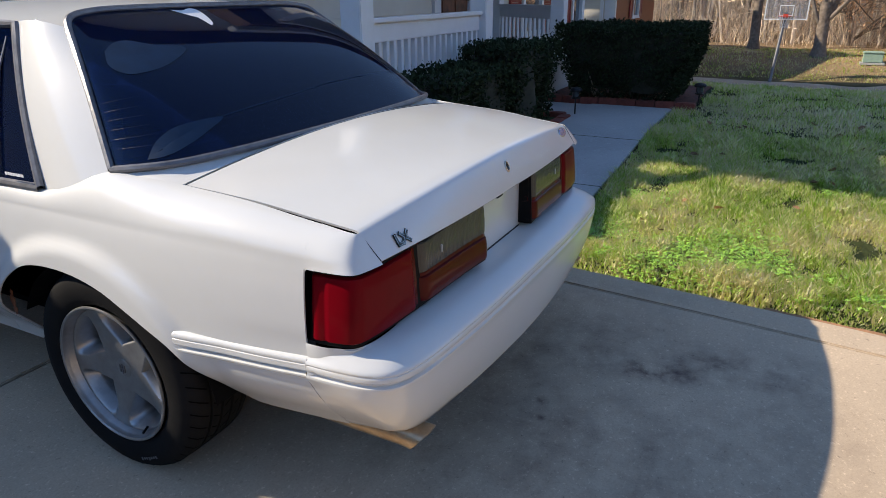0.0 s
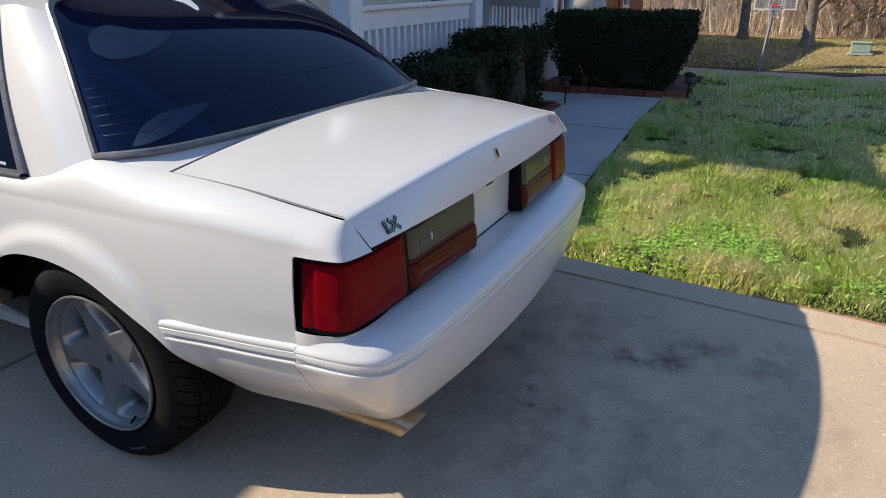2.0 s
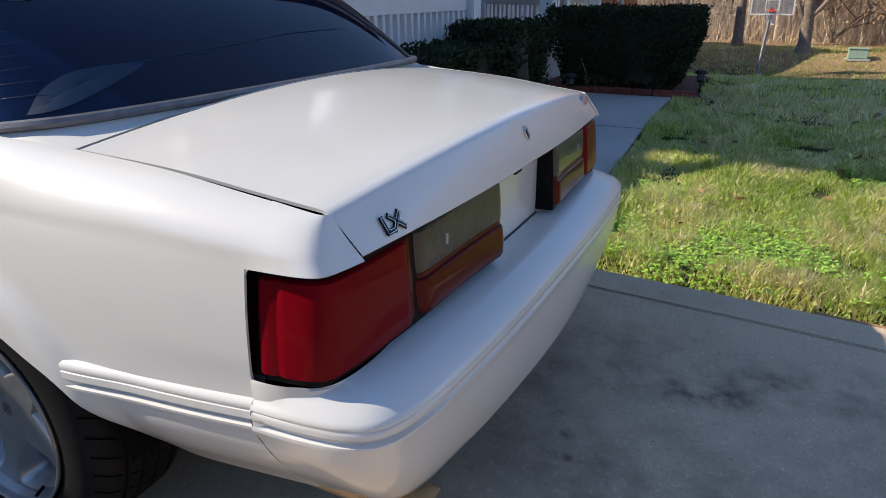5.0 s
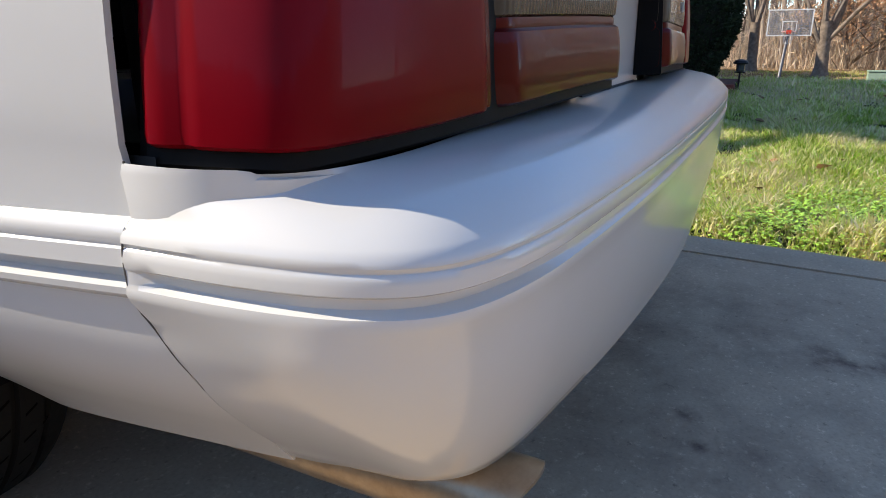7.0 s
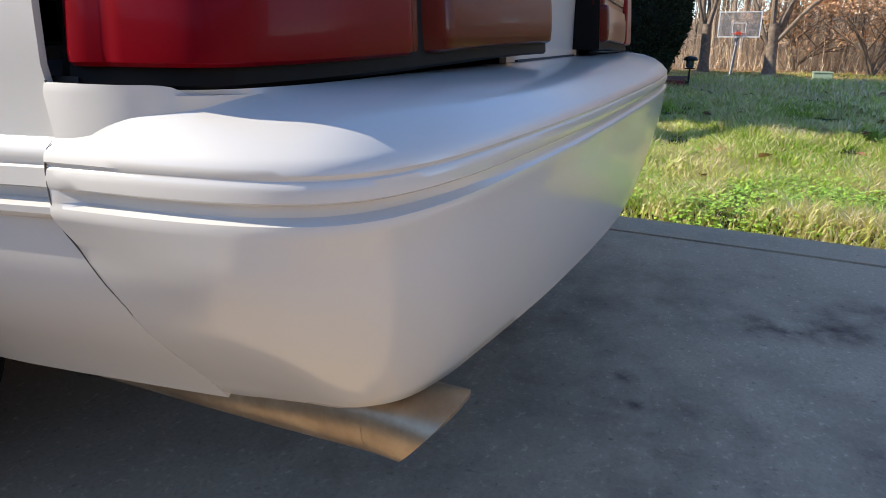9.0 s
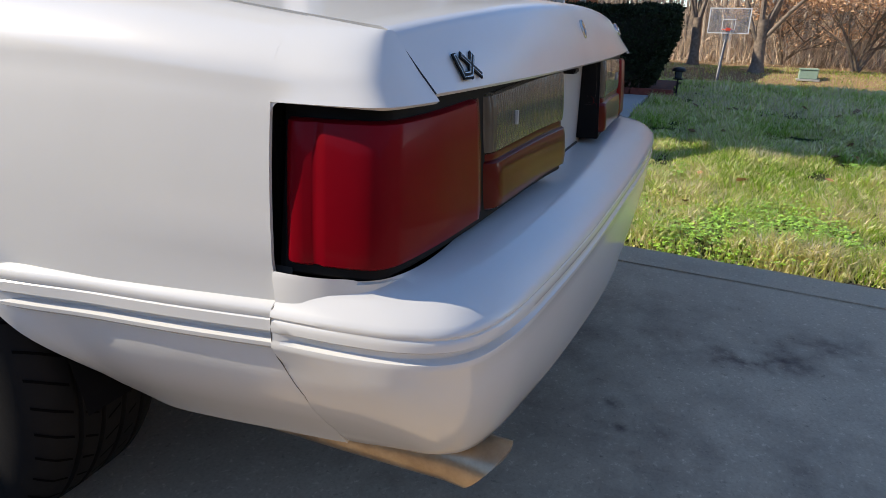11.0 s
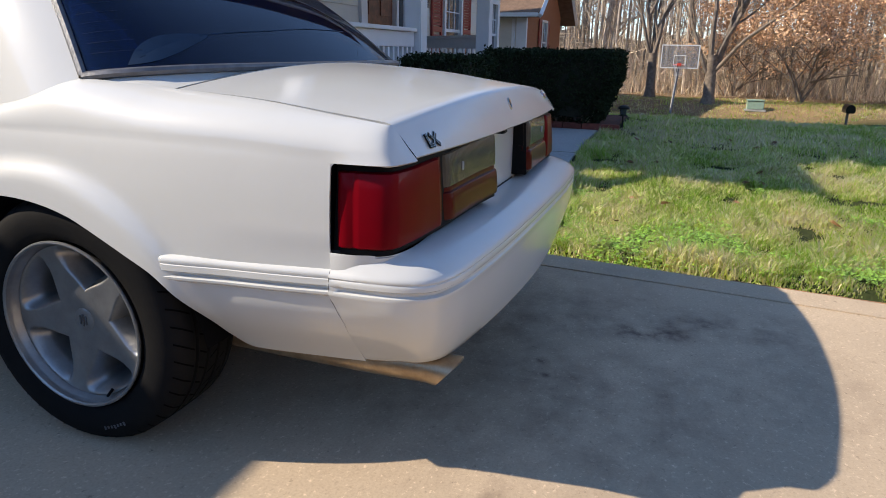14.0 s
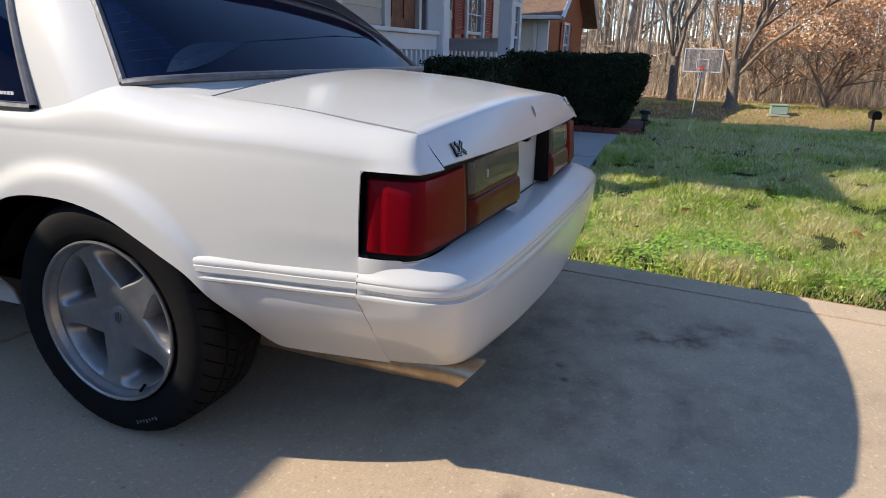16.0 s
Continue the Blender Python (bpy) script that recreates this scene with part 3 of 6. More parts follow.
part("entry_keypad", block(6.66 + DX, 2.44, 1.18, 6.72 + DX, 2.468, 1.36, 0.006), dark_metal, house)


def wall_lantern(x, y, z, brass):
    lant = thing("wall_lantern", (x, y, z), "small brass wall lantern beside the front door" if brass else "dark metal wall lantern beside the front door", "lantern")
    mm = chrome if brass else dark_metal
    part("backplate", block(-0.05, 0.0, -0.12, 0.05, 0.025, 0.12, 0.006), mm, lant)
    part("arm", tube([(0, 0, 0.06), (0, -0.08, 0.10), (0, -0.12, 0.05)], 0.008), mm, lant)
    part("roof_cap", sheet([[(r * math.cos(a), -0.12 + r * math.sin(a), zz) for a in (k * math.pi / 4 for k in range(8))] for r, zz in ((0.07, 0.04), (0.02, 0.09))], closed=True, ends=True), mm, lant)
    part("glass_body", sheet([[(r * math.cos(a), -0.12 + r * math.sin(a), zz) for a in (k * math.pi / 4 for k in range(8))] for r, zz in ((0.04, -0.14), (0.058, 0.04))], closed=True, ends=True), house_glass, lant)
    for k in range(4):
        a = k * math.pi / 2 + 0.4
        part("cage_bar", tube([(0.043 * math.cos(a), -0.12 + 0.043 * math.sin(a), -0.145), (0.062 * math.cos(a), -0.12 + 0.062 * math.sin(a), 0.04)], 0.005, 5), mm, lant)


wall_lantern(5.66, 2.46, 1.82, False)
wall_lantern(7.78, 2.46, 1.74, True)

# ---- neighbouring house ----
near_house = thing("neighbour_house", (15.72, 2.62, -0.85), "neighbouring house with cream siding, brick front and brown shingles", "house")
near_house.scale = (0.72, 0.8, 0.72)
part("side_wall", block(0, 0.24, -0.9, 0.24, 9, 4.05), siding_paint, near_house)
part("front_wall", wall_with_holes(0.0, 7.0, 0, 0.24, -0.9, 4.05, [(2.7, 3.7, 2.1, 3.75)]), brick_tan, near_house)
part("gable_front", sheet([[(-0.02, y, 4.05), (3.5, y, 6.3), (7.02, y, 4.05)] for y in (0.0, 0.2)], closed=True, ends=True), brick_tan, near_house)
part("far_wall", block(6.76, 0.24, -0.9, 7.0, 9, 4.05), siding_paint, near_house)
part("back_wall", block(0.24, 8.76, -0.9, 6.76, 9, 4.05), siding_paint, near_house)
part("roof", sheet([[(-0.55, y, 3.9), (3.5, y, 6.55), (7.55, y, 3.9), (7.55, y, 3.72), (3.5, y, 6.35), (-0.55, y, 3.72)] for y in (-0.55, 9.5)], closed=True, ends=True), roof_shingle, near_house)
part("gutter", block(-0.66, -0.5, 3.74, -0.55, 9.5, 3.88, 0.02), white_paint, near_house)
part("corner_trim", block(-0.03, -0.03, 0, 0.16, 0.30, 3.74, 0.004), white_paint, near_house)
part("downspout", block(-0.09, 0.34, 0, -0.025, 0.44, 3.7, 0.01), white_paint, near_house)
part("barge_board", tube([(-0.6, -0.56, 3.78), (3.5, -0.56, 6.42), (7.6, -0.56, 3.78)], 0.09, 4), white_paint, near_house)
wall_boards(near_house, 0.45, 8.95, -0.003, 0.1, 3.7, 0.2, axis_y=True)
sash_window(near_house, 2.75, 3.65, -0.02, 2.15, 3.70)
shutter(near_house, 2.15, 2.62, -0.025, 2.08, 3.78)
shutter(near_house, 3.78, 4.25, -0.025, 2.08, 3.78)


# ---- the car: heading +y, standing on the driveway ----
car = thing("car", (0, 0, 0), "white notchback coupe with dark tinted glass and five-spoke alloy wheels", "car")
AXLE_R, AXLE_F, HUB = -0.07, 2.48, 0.325


def hold(points):
    """A function that runs smoothly through (place, value) pairs."""
    xs, ys = zip(*sorted(points))

    def at(x):
        i = int(np.clip(np.searchsorted(xs, x) - 1, 0, len(xs) - 2))
        t = np.clip((x - xs[i]) / (xs[i + 1] - xs[i]), 0, 1)
        s = [(ys[min(k + 1, len(ys) - 1)] - ys[max(k - 1, 0)]) / (xs[min(k + 1, len(xs) - 1)] - xs[max(k - 1, 0)]) for k in (i, i + 1)]
        h = xs[i + 1] - xs[i]
        t2, t3 = t * t, t * t * t
        return (2 * t3 - 3 * t2 + 1) * ys[i] + (t3 - 2 * t2 + t) * h * s[0] + (3 * t2 - 2 * t3) * ys[i + 1] + (t3 - t2) * h * s[1]
    return at


# half width lost along the length, upper edge of the side, half width of that edge
taper = hold([(-0.92, 0.072), (-0.78, 0.046), (-0.6, 0.022), (-0.36, 0.004), (0, 0), (1.5, 0.0), (2.5, 0.012), (3.2, 0.06), (3.5, 0.16)])
edge_z = hold([(-0.92, 0.838), (-0.877, 0.843), (-0.74, 0.861), (-0.575, 0.883), (-0.35, 0.900), (-0.2, 0.912), (-0.106, 0.915), (0.0, 0.888), (0.12, 0.850), (0.3, 0.846), (1.6, 0.855), (1.9, 0.86), (3.0, 0.79), (3.5, 0.70)])
edge_x = hold([(-0.92, 0.731), (-0.86, 0.733), (-0.7, 0.7375), (-0.35, 0.744), (-0.2, 0.765), (-0.106, 0.778), (0.0, 0.800), (0.12, 0.822), (0.3, 0.828), (1.6, 0.828), (1.9, 0.80), (3.0, 0.74), (3.5, 0.62)])
side_x = hold([(0.26, 0.735), (0.30, 0.758), (0.35, 0.800), (0.40, 0.838), (0.45, 0.862), (0.50, 0.873), (0.56, 0.875), (0.65, 0.872), (0.72, 0.866), (0.80, 0.852), (0.84, 0.832)])
ARCH = [(-0.520, 0.286), (-0.49, 0.296), (-0.465, 0.335), (-0.44, 0.40), (-0.405, 0.455), (-0.36, 0.502), (-0.29, 0.542), (-0.22, 0.578), (-0.135, 0.616), (-0.03, 0.640), (0.08, 0.646), (0.17, 0.637), (0.233, 0.616), (0.31, 0.567), (0.36, 0.515), (0.40, 0.44), (0.425, 0.36), (0.44, 0.27)]
arch_rear = hold(ARCH)
arch_front = hold([(AXLE_F + d, 0.27 + 0.37 * math.sqrt(max(0, 1 - (d / 0.40) ** 2))) for d in np.linspace(-0.4, 0.4, 15)])


def low_z(y):
    if -0.52 < y < 0.44:
        return float(arch_rear(y))
    if AXLE_F - 0.4 < y < AXLE_F + 0.4:
        return float(arch_front(y))
    return 0.287 if y < 0 else 0.24


def skew(x, y):
    """The far side of the tail stands a little further back."""
    return y - 0.034 * max(x, 0.0) * smooth_step(0.3, -0.6, y)


def side_point(y, f):
    """A point of the body side: f from 0 at its lower edge to 1 at its upper edge."""
    z0, z1 = low_z(y), float(edge_z(y))
    za = 0.80 - 0.02 * smooth_step(-0.5, -0.9, y)
    if f < 0.72:
        z = z0 + (za - z0) * (f / 0.72)
        x = float(side_x(max(z, 0.26))) - float(taper(y))
    else:
        t = (f - 0.72) / 0.28
        xa = float(side_x(za)) - float(taper(y))
        xb = float(edge_x(y))
        k = t ** 1.9
        z = za + (z1 - za) * (1 - (1 - t) ** 1.35)
        x = xa + (xb - xa) * k
    x -= 0.006 * math.exp(-((z - 0.562) / 0.016) ** 2) * smooth_step(-0.45, -0.7, y)
    x += 0.006 * smooth_step(0.50, 0.475, z) * smooth_step(-0.42, -0.56, y)
    # flared lip round the rear wheel
    if -0.50 < y < 0.50:
        d = math.hypot((y - 0.0) / 0.41, (z - 0.26) / 0.385) - 1
        x += 0.022 * smooth_step(0.27, 0.12, d) * smooth_step(0.36, 0.47, z) * smooth_step(0.80, 0.70, z)
    if z < 0.485 and y < -0.66:
        y -= 0.30 * min(0.485 - z, 0.065) * smooth_step(-0.66, -0.7778, y)
    return (-x, y, z)


LEVELS = list(np.linspace(0.60, 0.72, 7)) + list(np.linspace(0.72, 1, 14))[1:]


def mirrored(pts):
    return [[(-x, skew(-x, y), z) for x, y, z in row] for row in pts]


def stations(stops):
    return axis(stops)


def side_panel(y0, y1, ys, fs=26):
    f_list = list(np.linspace(0, 0.60, 13))[:-1] + LEVELS
    return [[side_point(y, f) for f in f_list] for y in ys]


rear_ys = stations([(-0.7778, -0.53, 10), (-0.53, -0.28, 26), (-0.28, 0.3, 26), (0.3, 0.445, 16), (0.445, 0.62, 5)])
front_ys = stations([(0.626, 2.06, 16), (2.06, 2.9, 40), (2.9, 3.42, 12)])
# rear upper corner of each quarter panel, above the lamp
corner_top = [(-0.738, -0.772), (-0.7375, -0.82), (-0.736, -0.848), (-0.733, -0.864), (-0.7280, -0.871), (-0.7198, -0.875)]
corner_mid = [(-0.806, -0.772), (-0.799, -0.83), (-0.790, -0.868), (-0.777, -0.886), (-0.752, -0.898), (-0.7136, -0.904)]
corner_low = [(-0.818, -0.772), (-0.812, -0.84), (-0.803, -0.884), (-0.786, -0.905), (-0.755, -0.9165), (-0.7088, -0.926)]
corner_rows = []
n_c = 26
ct, cm, cl = spline(corner_top, n_c), spline(corner_mid, n_c), spline(corner_low, n_c)
start = [np.array(side_point(-0.7778, f)) for f in LEVELS]
start = [s for s in start if s[2] > 0.768]


def corner_path(i, z):
    zt = float(edge_z(ct[i][1]))
    if z > 0.80:
        a = (z - 0.80) / max(zt - 0.80, 1e-3)
        p = cm[i] * (1 - a) + ct[i] * a
    else:
        a = (z - 0.771) / 0.029
        p = cl[i] * (1 - a) + cm[i] * a
    return p


for i in range(n_c):
    zt0, zt = float(edge_z(-0.7778)), float(edge_z(ct[i][1]))
    keep = (1 - i / (n_c - 1)) ** 1.5
    row = []
    for s in start:
        z = s[2] if s[2] < 0.80 else 0.80 + (s[2] - 0.80) * (zt - 0.80) / (zt0 - 0.80)
        p = corner_path(i, z) + (s[:2] - corner_path(0, s[2])) * keep
        row.append((p[0], p[1], z))
    corner_rows.append(row)


def joined(a, b):
    """Two surfaces as one, welded where they meet."""
    me = bpy.data.meshes.new("joined")
    b.to_mesh(me)
    b.free()
    a.from_mesh(me)
    bpy.data.meshes.remove(me)
    bmesh.ops.remove_doubles(a, verts=a.verts, dist=0.0004)
    return a


for flip in (False, True):
    q, c = side_panel(0, 0, rear_ys), corner_rows
    if flip:
        q, c = mirrored(q), mirrored(c)
    part("quarter_panel", thick(joined(sheet(q), sheet(c)), 0.006), paint, car, smooth=True)
    q = side_panel(0, 0, front_ys)
    part("front_side", thick(sheet(mirrored(q) if flip else q), 0.006), paint, car, smooth=True)


# rounded upper corner of the lamp opening
for flip in (1, -1):
    ring = [(-0.7774, 0.7725)] + [(-0.7934 + 0.016 * math.cos(a), 0.7565 + 0.016 * math.sin(a)) for a in np.linspace(0, math.pi / 2, 9)]
    verts = [(flip * -(float(side_x(z)) - float(taper(y)) - 0.001), skew(flip * -0.8, y), z) for y, z in ring]
    part("opening_corner", raw_mesh("opening_corner", verts, [(0, k, k + 1) for k in range(1, 9)]), paint, car)


# deck lid with its sloping rear face
def deck_y_front(x):
    return -0.352 - 0.012 * (1 - (x / 0.735) ** 2)


def deck_z(x, y):
    return float(edge_z(y)) + 0.050 * (1 - (x / 0.735) ** 2)


def crease_y(x):
    return -0.918 + 0.046 * (x / 0.72) ** 2


def lip_y(x):
    return -0.962 + 0.078 * x * x / 0.95


deck_rows = []
for u in np.linspace(-1, 1, 41):
    row = []
    for v in np.linspace(0, 1, 16):
        y0 = deck_y_front(u * 0.73)
        x = u * (0.7305 - 0.0135 * v)
        y = y0 + (crease_y(x) + 0.014 - y0) * v
        x = u * min(float(edge_x(y)) - 0.0035, 0.7395 - 0.0215 * v)
        row.append((x, y, deck_z(x, y)))
    x = u * 0.7185
    xe, ye, ze = row[-1]
    yc, zc = crease_y(x), deck_z(x, crease_y(x))
    row += [(x, yc + 0.005, zc - 0.0015), (x, yc - 0.002, zc - 0.006), (x, yc - 0.006, zc - 0.012)]
    xb, yb, zb = u * 0.7075, lip_y(u * 0.70), 0.778
    for a in np.linspace(0.12, 1, 9):
        p = (x + (xb - x) * a, yc - 0.006 + (yb - yc + 0.006) * a - 0.004 * (1 - u ** 8) * math.sin(math.pi * a), zc - 0.012 + (zb - zc + 0.012) * a)
        row.append(p)
    row += [(xb, yb + 0.004, zb - 0.004), (xb, yb + 0.045, zb - 0.004)]
    deck_rows.append(row)
deck_rows = [[(x, skew(x, y), z) for x, y, z in row] for row in deck_rows]
deck = part("deck_lid", thick(sheet(deck_rows), 0.006), paint, car, smooth=True)

# dark gaps round the lid and down the bumper joint
for flip in (1, -1):
    pts = [(flip * -(float(edge_x(y)) - 0.0018), skew(flip * -0.7345, y), float(edge_z(y)) - 0.0028) for y in np.linspace(-0.345, -0.868, 24)]
    pts += [(flip * x, skew(flip * x, y), z) for x, y, z in ((-0.7190, -0.8740, 0.8400), (-0.7180, -0.8820, 0.830), (-0.7127, -0.9046, 0.800), (-0.7087, -0.9215, 0.778))]
    part("lid_gap", tube(pts, [0.0016] * 24 + [0.0012] * 4, 6), gap_black, car)
part("lid_gap", tube([(x, deck_y_front(x) + 0.006, deck_z(x, -0.35) - 0.004) for x in np.linspace(-0.73, 0.73, 30)], 0.003, 6), gap_black, car)


def panel_place(x, z, lift=0.0):
    """A frame on the lid's rear face: x along it, y up it, z out of it."""
    zc = deck_z(x, crease_y(x)) - 0.012
    a = (zc - z) / (zc - 0.778)
    yc, yb = crease_y(x * 0.717 / 0.717) - 0.006, lip_y(x)
    y = yc + (yb - yc) * a - 0.004 * math.sin(math.pi * a)
    lean = math.atan2(zc - 0.778, yc - yb)
    turn = math.atan2(0.1642 * x - (0.034 if x > 0 else 0), 1)
    m = Matrix.Translation((x, skew(x, y), z)) @ Euler((lean, 0, turn)).to_matrix().to_4x4()
    return m @ Matrix.Translation((0, 0, lift))


def disc(m, rx, ry, steps, count=28):
    return sheet([[m @ Vector((rx * s * math.cos(a), ry * s * math.sin(a), d)) for a in (2 * math.pi * k / count for k in range(count))] for s, d in steps], closed=True, ends=True)


lock_m = panel_place(0.0, 0.842)
lock = part("trunk_lock", disc(lock_m, 0.014, 0.019, ((1, -0.002), (1, 0.002), (0.9, 0.0035), (0.72, 0.0035), (0.66, 0.001))), chrome, car, "small dull chrome trunk lock", True)
part("key_slot", disc(lock_m, 0.009, 0.012, ((1, 0.0012), (0.9, 0.002))), trim_black, lock)
emblem_m = panel_place(0.62, 0.836)
emblem = part("oval_emblem", disc(emblem_m, 0.046, 0.019, ((1, -0.002), (1, 0.003), (0.95, 0.0045), (0.86, 0.0045))), chrome, car, "small oval emblem with a chrome rim", True)
part("emblem_face", disc(emblem_m, 0.039, 0.0155, ((1, 0.004), (0.95, 0.0055), (0.5, 0.0065))), blue_enamel, emblem)

# trim badge of two letters, chrome on a black back
BADGE = panel_place(-0.6135, 0.802, 0.0008)


def strokes(lines, half, depth, lift):
    bm = bmesh.new()
    for (x0, y0), (x1, y1) in lines:
        d = Vector((x1 - x0, y1 - y0, 0)).normalized()
        nrm = Vector((-d.y, d.x, 0)) * half
        p, q = Vector((x0, y0, 0)) - d * half, Vector((x1, y1, 0)) + d * half
        low = [bm.verts.new(BADGE @ (v + Vector((0, 0, lift)))) for v in (p - nrm, q - nrm, q + nrm, p + nrm)]
        top = [bm.verts.new(BADGE @ (v + Vector((0, 0, lift + depth)))) for v in (p - nrm, q - nrm, q + nrm, p + nrm)]
        bm.faces.new(top)
        for k in range(4):
            bm.faces.new((low[k], low[(k + 1) % 4], top[(k + 1) % 4], top[k]))
    return bm


letter_l = [((-0.0210, 0.012), (-0.0190, -0.0115)), ((-0.0190, -0.0115), (-0.005, -0.0115))]
letter_x = [((-0.002, 0.012), (0.025, -0.0115)), ((0.024, 0.012), (0.000, -0.0105))]
badge = part("badge", strokes(letter_l + letter_x, 0.0052, 0.002, 0.0), trim_black, car, "black and chrome LX badge")
part("badge_outline", strokes(letter_l + letter_x, 0.0032, 0.001, 0.0021), chrome, badge, "chrome letter outline")
part("badge_letter", strokes(letter_l + letter_x, 0.0019, 0.001, 0.0022), trim_black, badge)

# recessed panel between the lamps
part("rear_panel", thick(sheet([[(x, -0.912 + 0.02 * x * x, z) for x in np.linspace(-0.23, 0.23, 7)] for z in (0.565, 0.79)]), 0.01), paint, car, smooth=True)
part("panel_seam", tube([(-0.19, -0.9135, 0.583), (0.19, -0.9135, 0.583)], 0.003, 6), gap_black, car)
part("lamp_clip", block(-0.085, -0.950, 0.760, -0.045, -0.9115, 0.7725, 0.003), trim_black, car)

# ---- rear bumper ----
lip_half = [(-0.838, -0.7782), (-0.834, -0.87), (-0.820, -0.945), (-0.786, -0.996), (-0.715, -1.022), (-0.60, -1.036), (-0.34, -1.052), (0, -1.06)]
inner_half = [(-0.8235, -0.7782), (-0.8165, -0.846), (-0.794, -0.893), (-0.745, -0.913), (-0.67, -0.918), (-0.56, -0.912), (-0.34, -0.905), (0, -0.905)]
base_half = [(-0.722, -0.7782), (-0.722, -0.86), (-0.716, -0.922), (-0.696, -0.962), (-0.65, -0.985), (-0.565, -1.000), (-0.34, -1.028), (0, -1.048)]
low_half = [(-0.828, -0.7782), (-0.824, -0.87), (-0.808, -0.942), (-0.772, -0.988), (-0.703, -1.015), (-0.595, -1.031), (-0.34, -1.052), (0, -1.062)]


def full(half):
    p = spline(half + [(-x, skew(-x, y)) for x, y in half[-2::-1]], 121)
    for _ in range(4):
        p[1:-1] = 0.25 * p[:-2] + 0.5 * p[1:-1] + 0.25 * p[2:]
    return p


LIP, INN, BAS, LOW = full(lip_half), full(inner_half), full(base_half), full(low_half)
bumper_rows = []


def end_x(z):
    """Half width of the quarter panel at its rear edge."""
    return float(side_x(z)) - float(taper(-0.7778)) - 0.006 * math.exp(-((z - 0.562) / 0.016) ** 2) + 0.006 * smooth_step(0.50, 0.475, z)


def seam_shift(z):
    """The joint with the quarter panel sweeps rearward low down."""
    return -0.30 * min(max(0.485 - z, 0.0), 0.065) - 0.0010 * max(z - 0.53, 0) / 0.05


for i in range(121):
    l_, n_, b_, w_ = LIP[i], INN[i], BAS[i], LOW[i]
    out = (l_ - n_)
    depth = np.linalg.norm(out)
    out = out / depth
    side = smooth_step(0.13, 0.035, depth)
    row = [(*(n_ - out * 0.01), 0.50), (*(n_ - out * 0.002), 0.581), (*n_, 0.583)]
    for a, z in ((0.25, 0.5815), (0.5, 0.577), (0.72, 0.568), (0.88, 0.555)):
        p = n_ + (l_ - n_) * (a ** (1 + 1.6 * side))
        p = p - out * side * 0.010 * math.sin(math.pi * a)
        row.append((*p, z - side * 0.006 * math.sin(math.pi * a)))
    near_end = smooth_step(11, 0, min(i, 120 - i))
    row = [(x + (math.copysign(end_x(z) - 0.0003 - (0.008 if k == 0 else 0.0), x) - x) * near_end, y, z) for k, (x, y, z) in enumerate(row)]
    for off, z in ((-0.006, 0.545), (0.0, 0.5395), (0.001, 0.5345), (-0.0005, 0.5325), (-0.0005, 0.531), (0.0012, 0.5295), (0.0022, 0.524), (0.002, 0.5175), (-0.001, 0.5155), (-0.0075, 0.5145), (-0.008, 0.5065), (-0.005, 0.5045), (0.002, 0.5025), (0.0028, 0.498), (0.001, 0.493)):
        if off < -0.0009 and z < 0.53:
            open_end = smooth_step(1.6, 2.2, min(i, 120 - i)) * (0.45 + 0.55 * smooth_step(0.60, 0.78, abs(l_[0])))
            off = 0.0015 + (off - 0.0015) * open_end
        row.append((*(l_ + out * off), z))
    s0 = l_ - out * 0.005 * smooth_step(40, 22, min(i, 120 - i))
    zb = 0.312 - 0.017 * smooth_step(14, 0, min(i, 120 - i))
    for a in np.linspace(0.08, 1, 12):
        z = 0.488 - (0.488 - zb) * a
        near = smooth_step(46, 22, min(i, 120 - i))
        k = a ** (2.2 - 0.55 * near)
        p = s0 * (1 - k) + b_ * k
        mid = w_ - l_
        p = p + mid * math.sin(math.pi * min(a, 1)) * 0.35 * (1 - near)
        ws = smooth_step(24, 3, min(i, 120 - i))
        inward = 0.040 + 0.07 * max(-0.7778 - l_[1], 0.0) * smooth_step(0.48, 0.41, z)
        flank = np.array([math.copysign(float(side_x(z)) - inward, l_[0]), l_[1]])
        p = p * (1 - ws) + flank * ws
        row.append((*p, z))
    dirn = (b_ - l_) / (np.linalg.norm(b_ - l_) + 1e-9)
    row += [(*(p - out * 0.012), zb - 0.007), (*(p - out * 0.03), zb - 0.009), (*(p - out * 0.06), zb - 0.006), (*(p - out * 0.10), zb + 0.01)]
    bumper_rows.append([(x, y + seam_shift(z) * smooth_step(-0.88, -0.79, y) + 0.0004 * smooth_step(3, 0, min(i, 120 - i)) * smooth_step(0.40, 0.44, z), z) for x, y, z in row])
bumper = part("rear_bumper", thick(sheet(bumper_rows), 0.004), paint, car, smooth=True)
for flip in (1, -1):
    seam = [[(flip * -(float(side_x(z)) - 0.046 - 0.012), skew(flip * -0.8, y + seam_shift(z)), z) for z in np.linspace(0.30, 0.59, 16)] for y in (-0.765, -0.795)]
    part("bumper_seam", sheet(seam), gap_black, bumper)
    joint = []
    for x, z in spline([(end_x(z), z) for z in (0.588, 0.580, 0.572, 0.564, 0.556, 0.550)] + [(0.8340, 0.5425), (0.8375, 0.537), (0.8395, 0.525), (0.8390, 0.503), (0.8345, 0.486)] + [(end_x(z), z) for z in (0.468, 0.440, 0.410)], 40):
        joint.append((flip * -(x - 0.0002), skew(flip * -0.8, -0.7786 + seam_shift(z)), z))
    part("joint_line", tube(joint, [0.0008] * 30 + [0.0008 - 0.00006 * k for k in range(10)], 6), joint_grey, bumper)

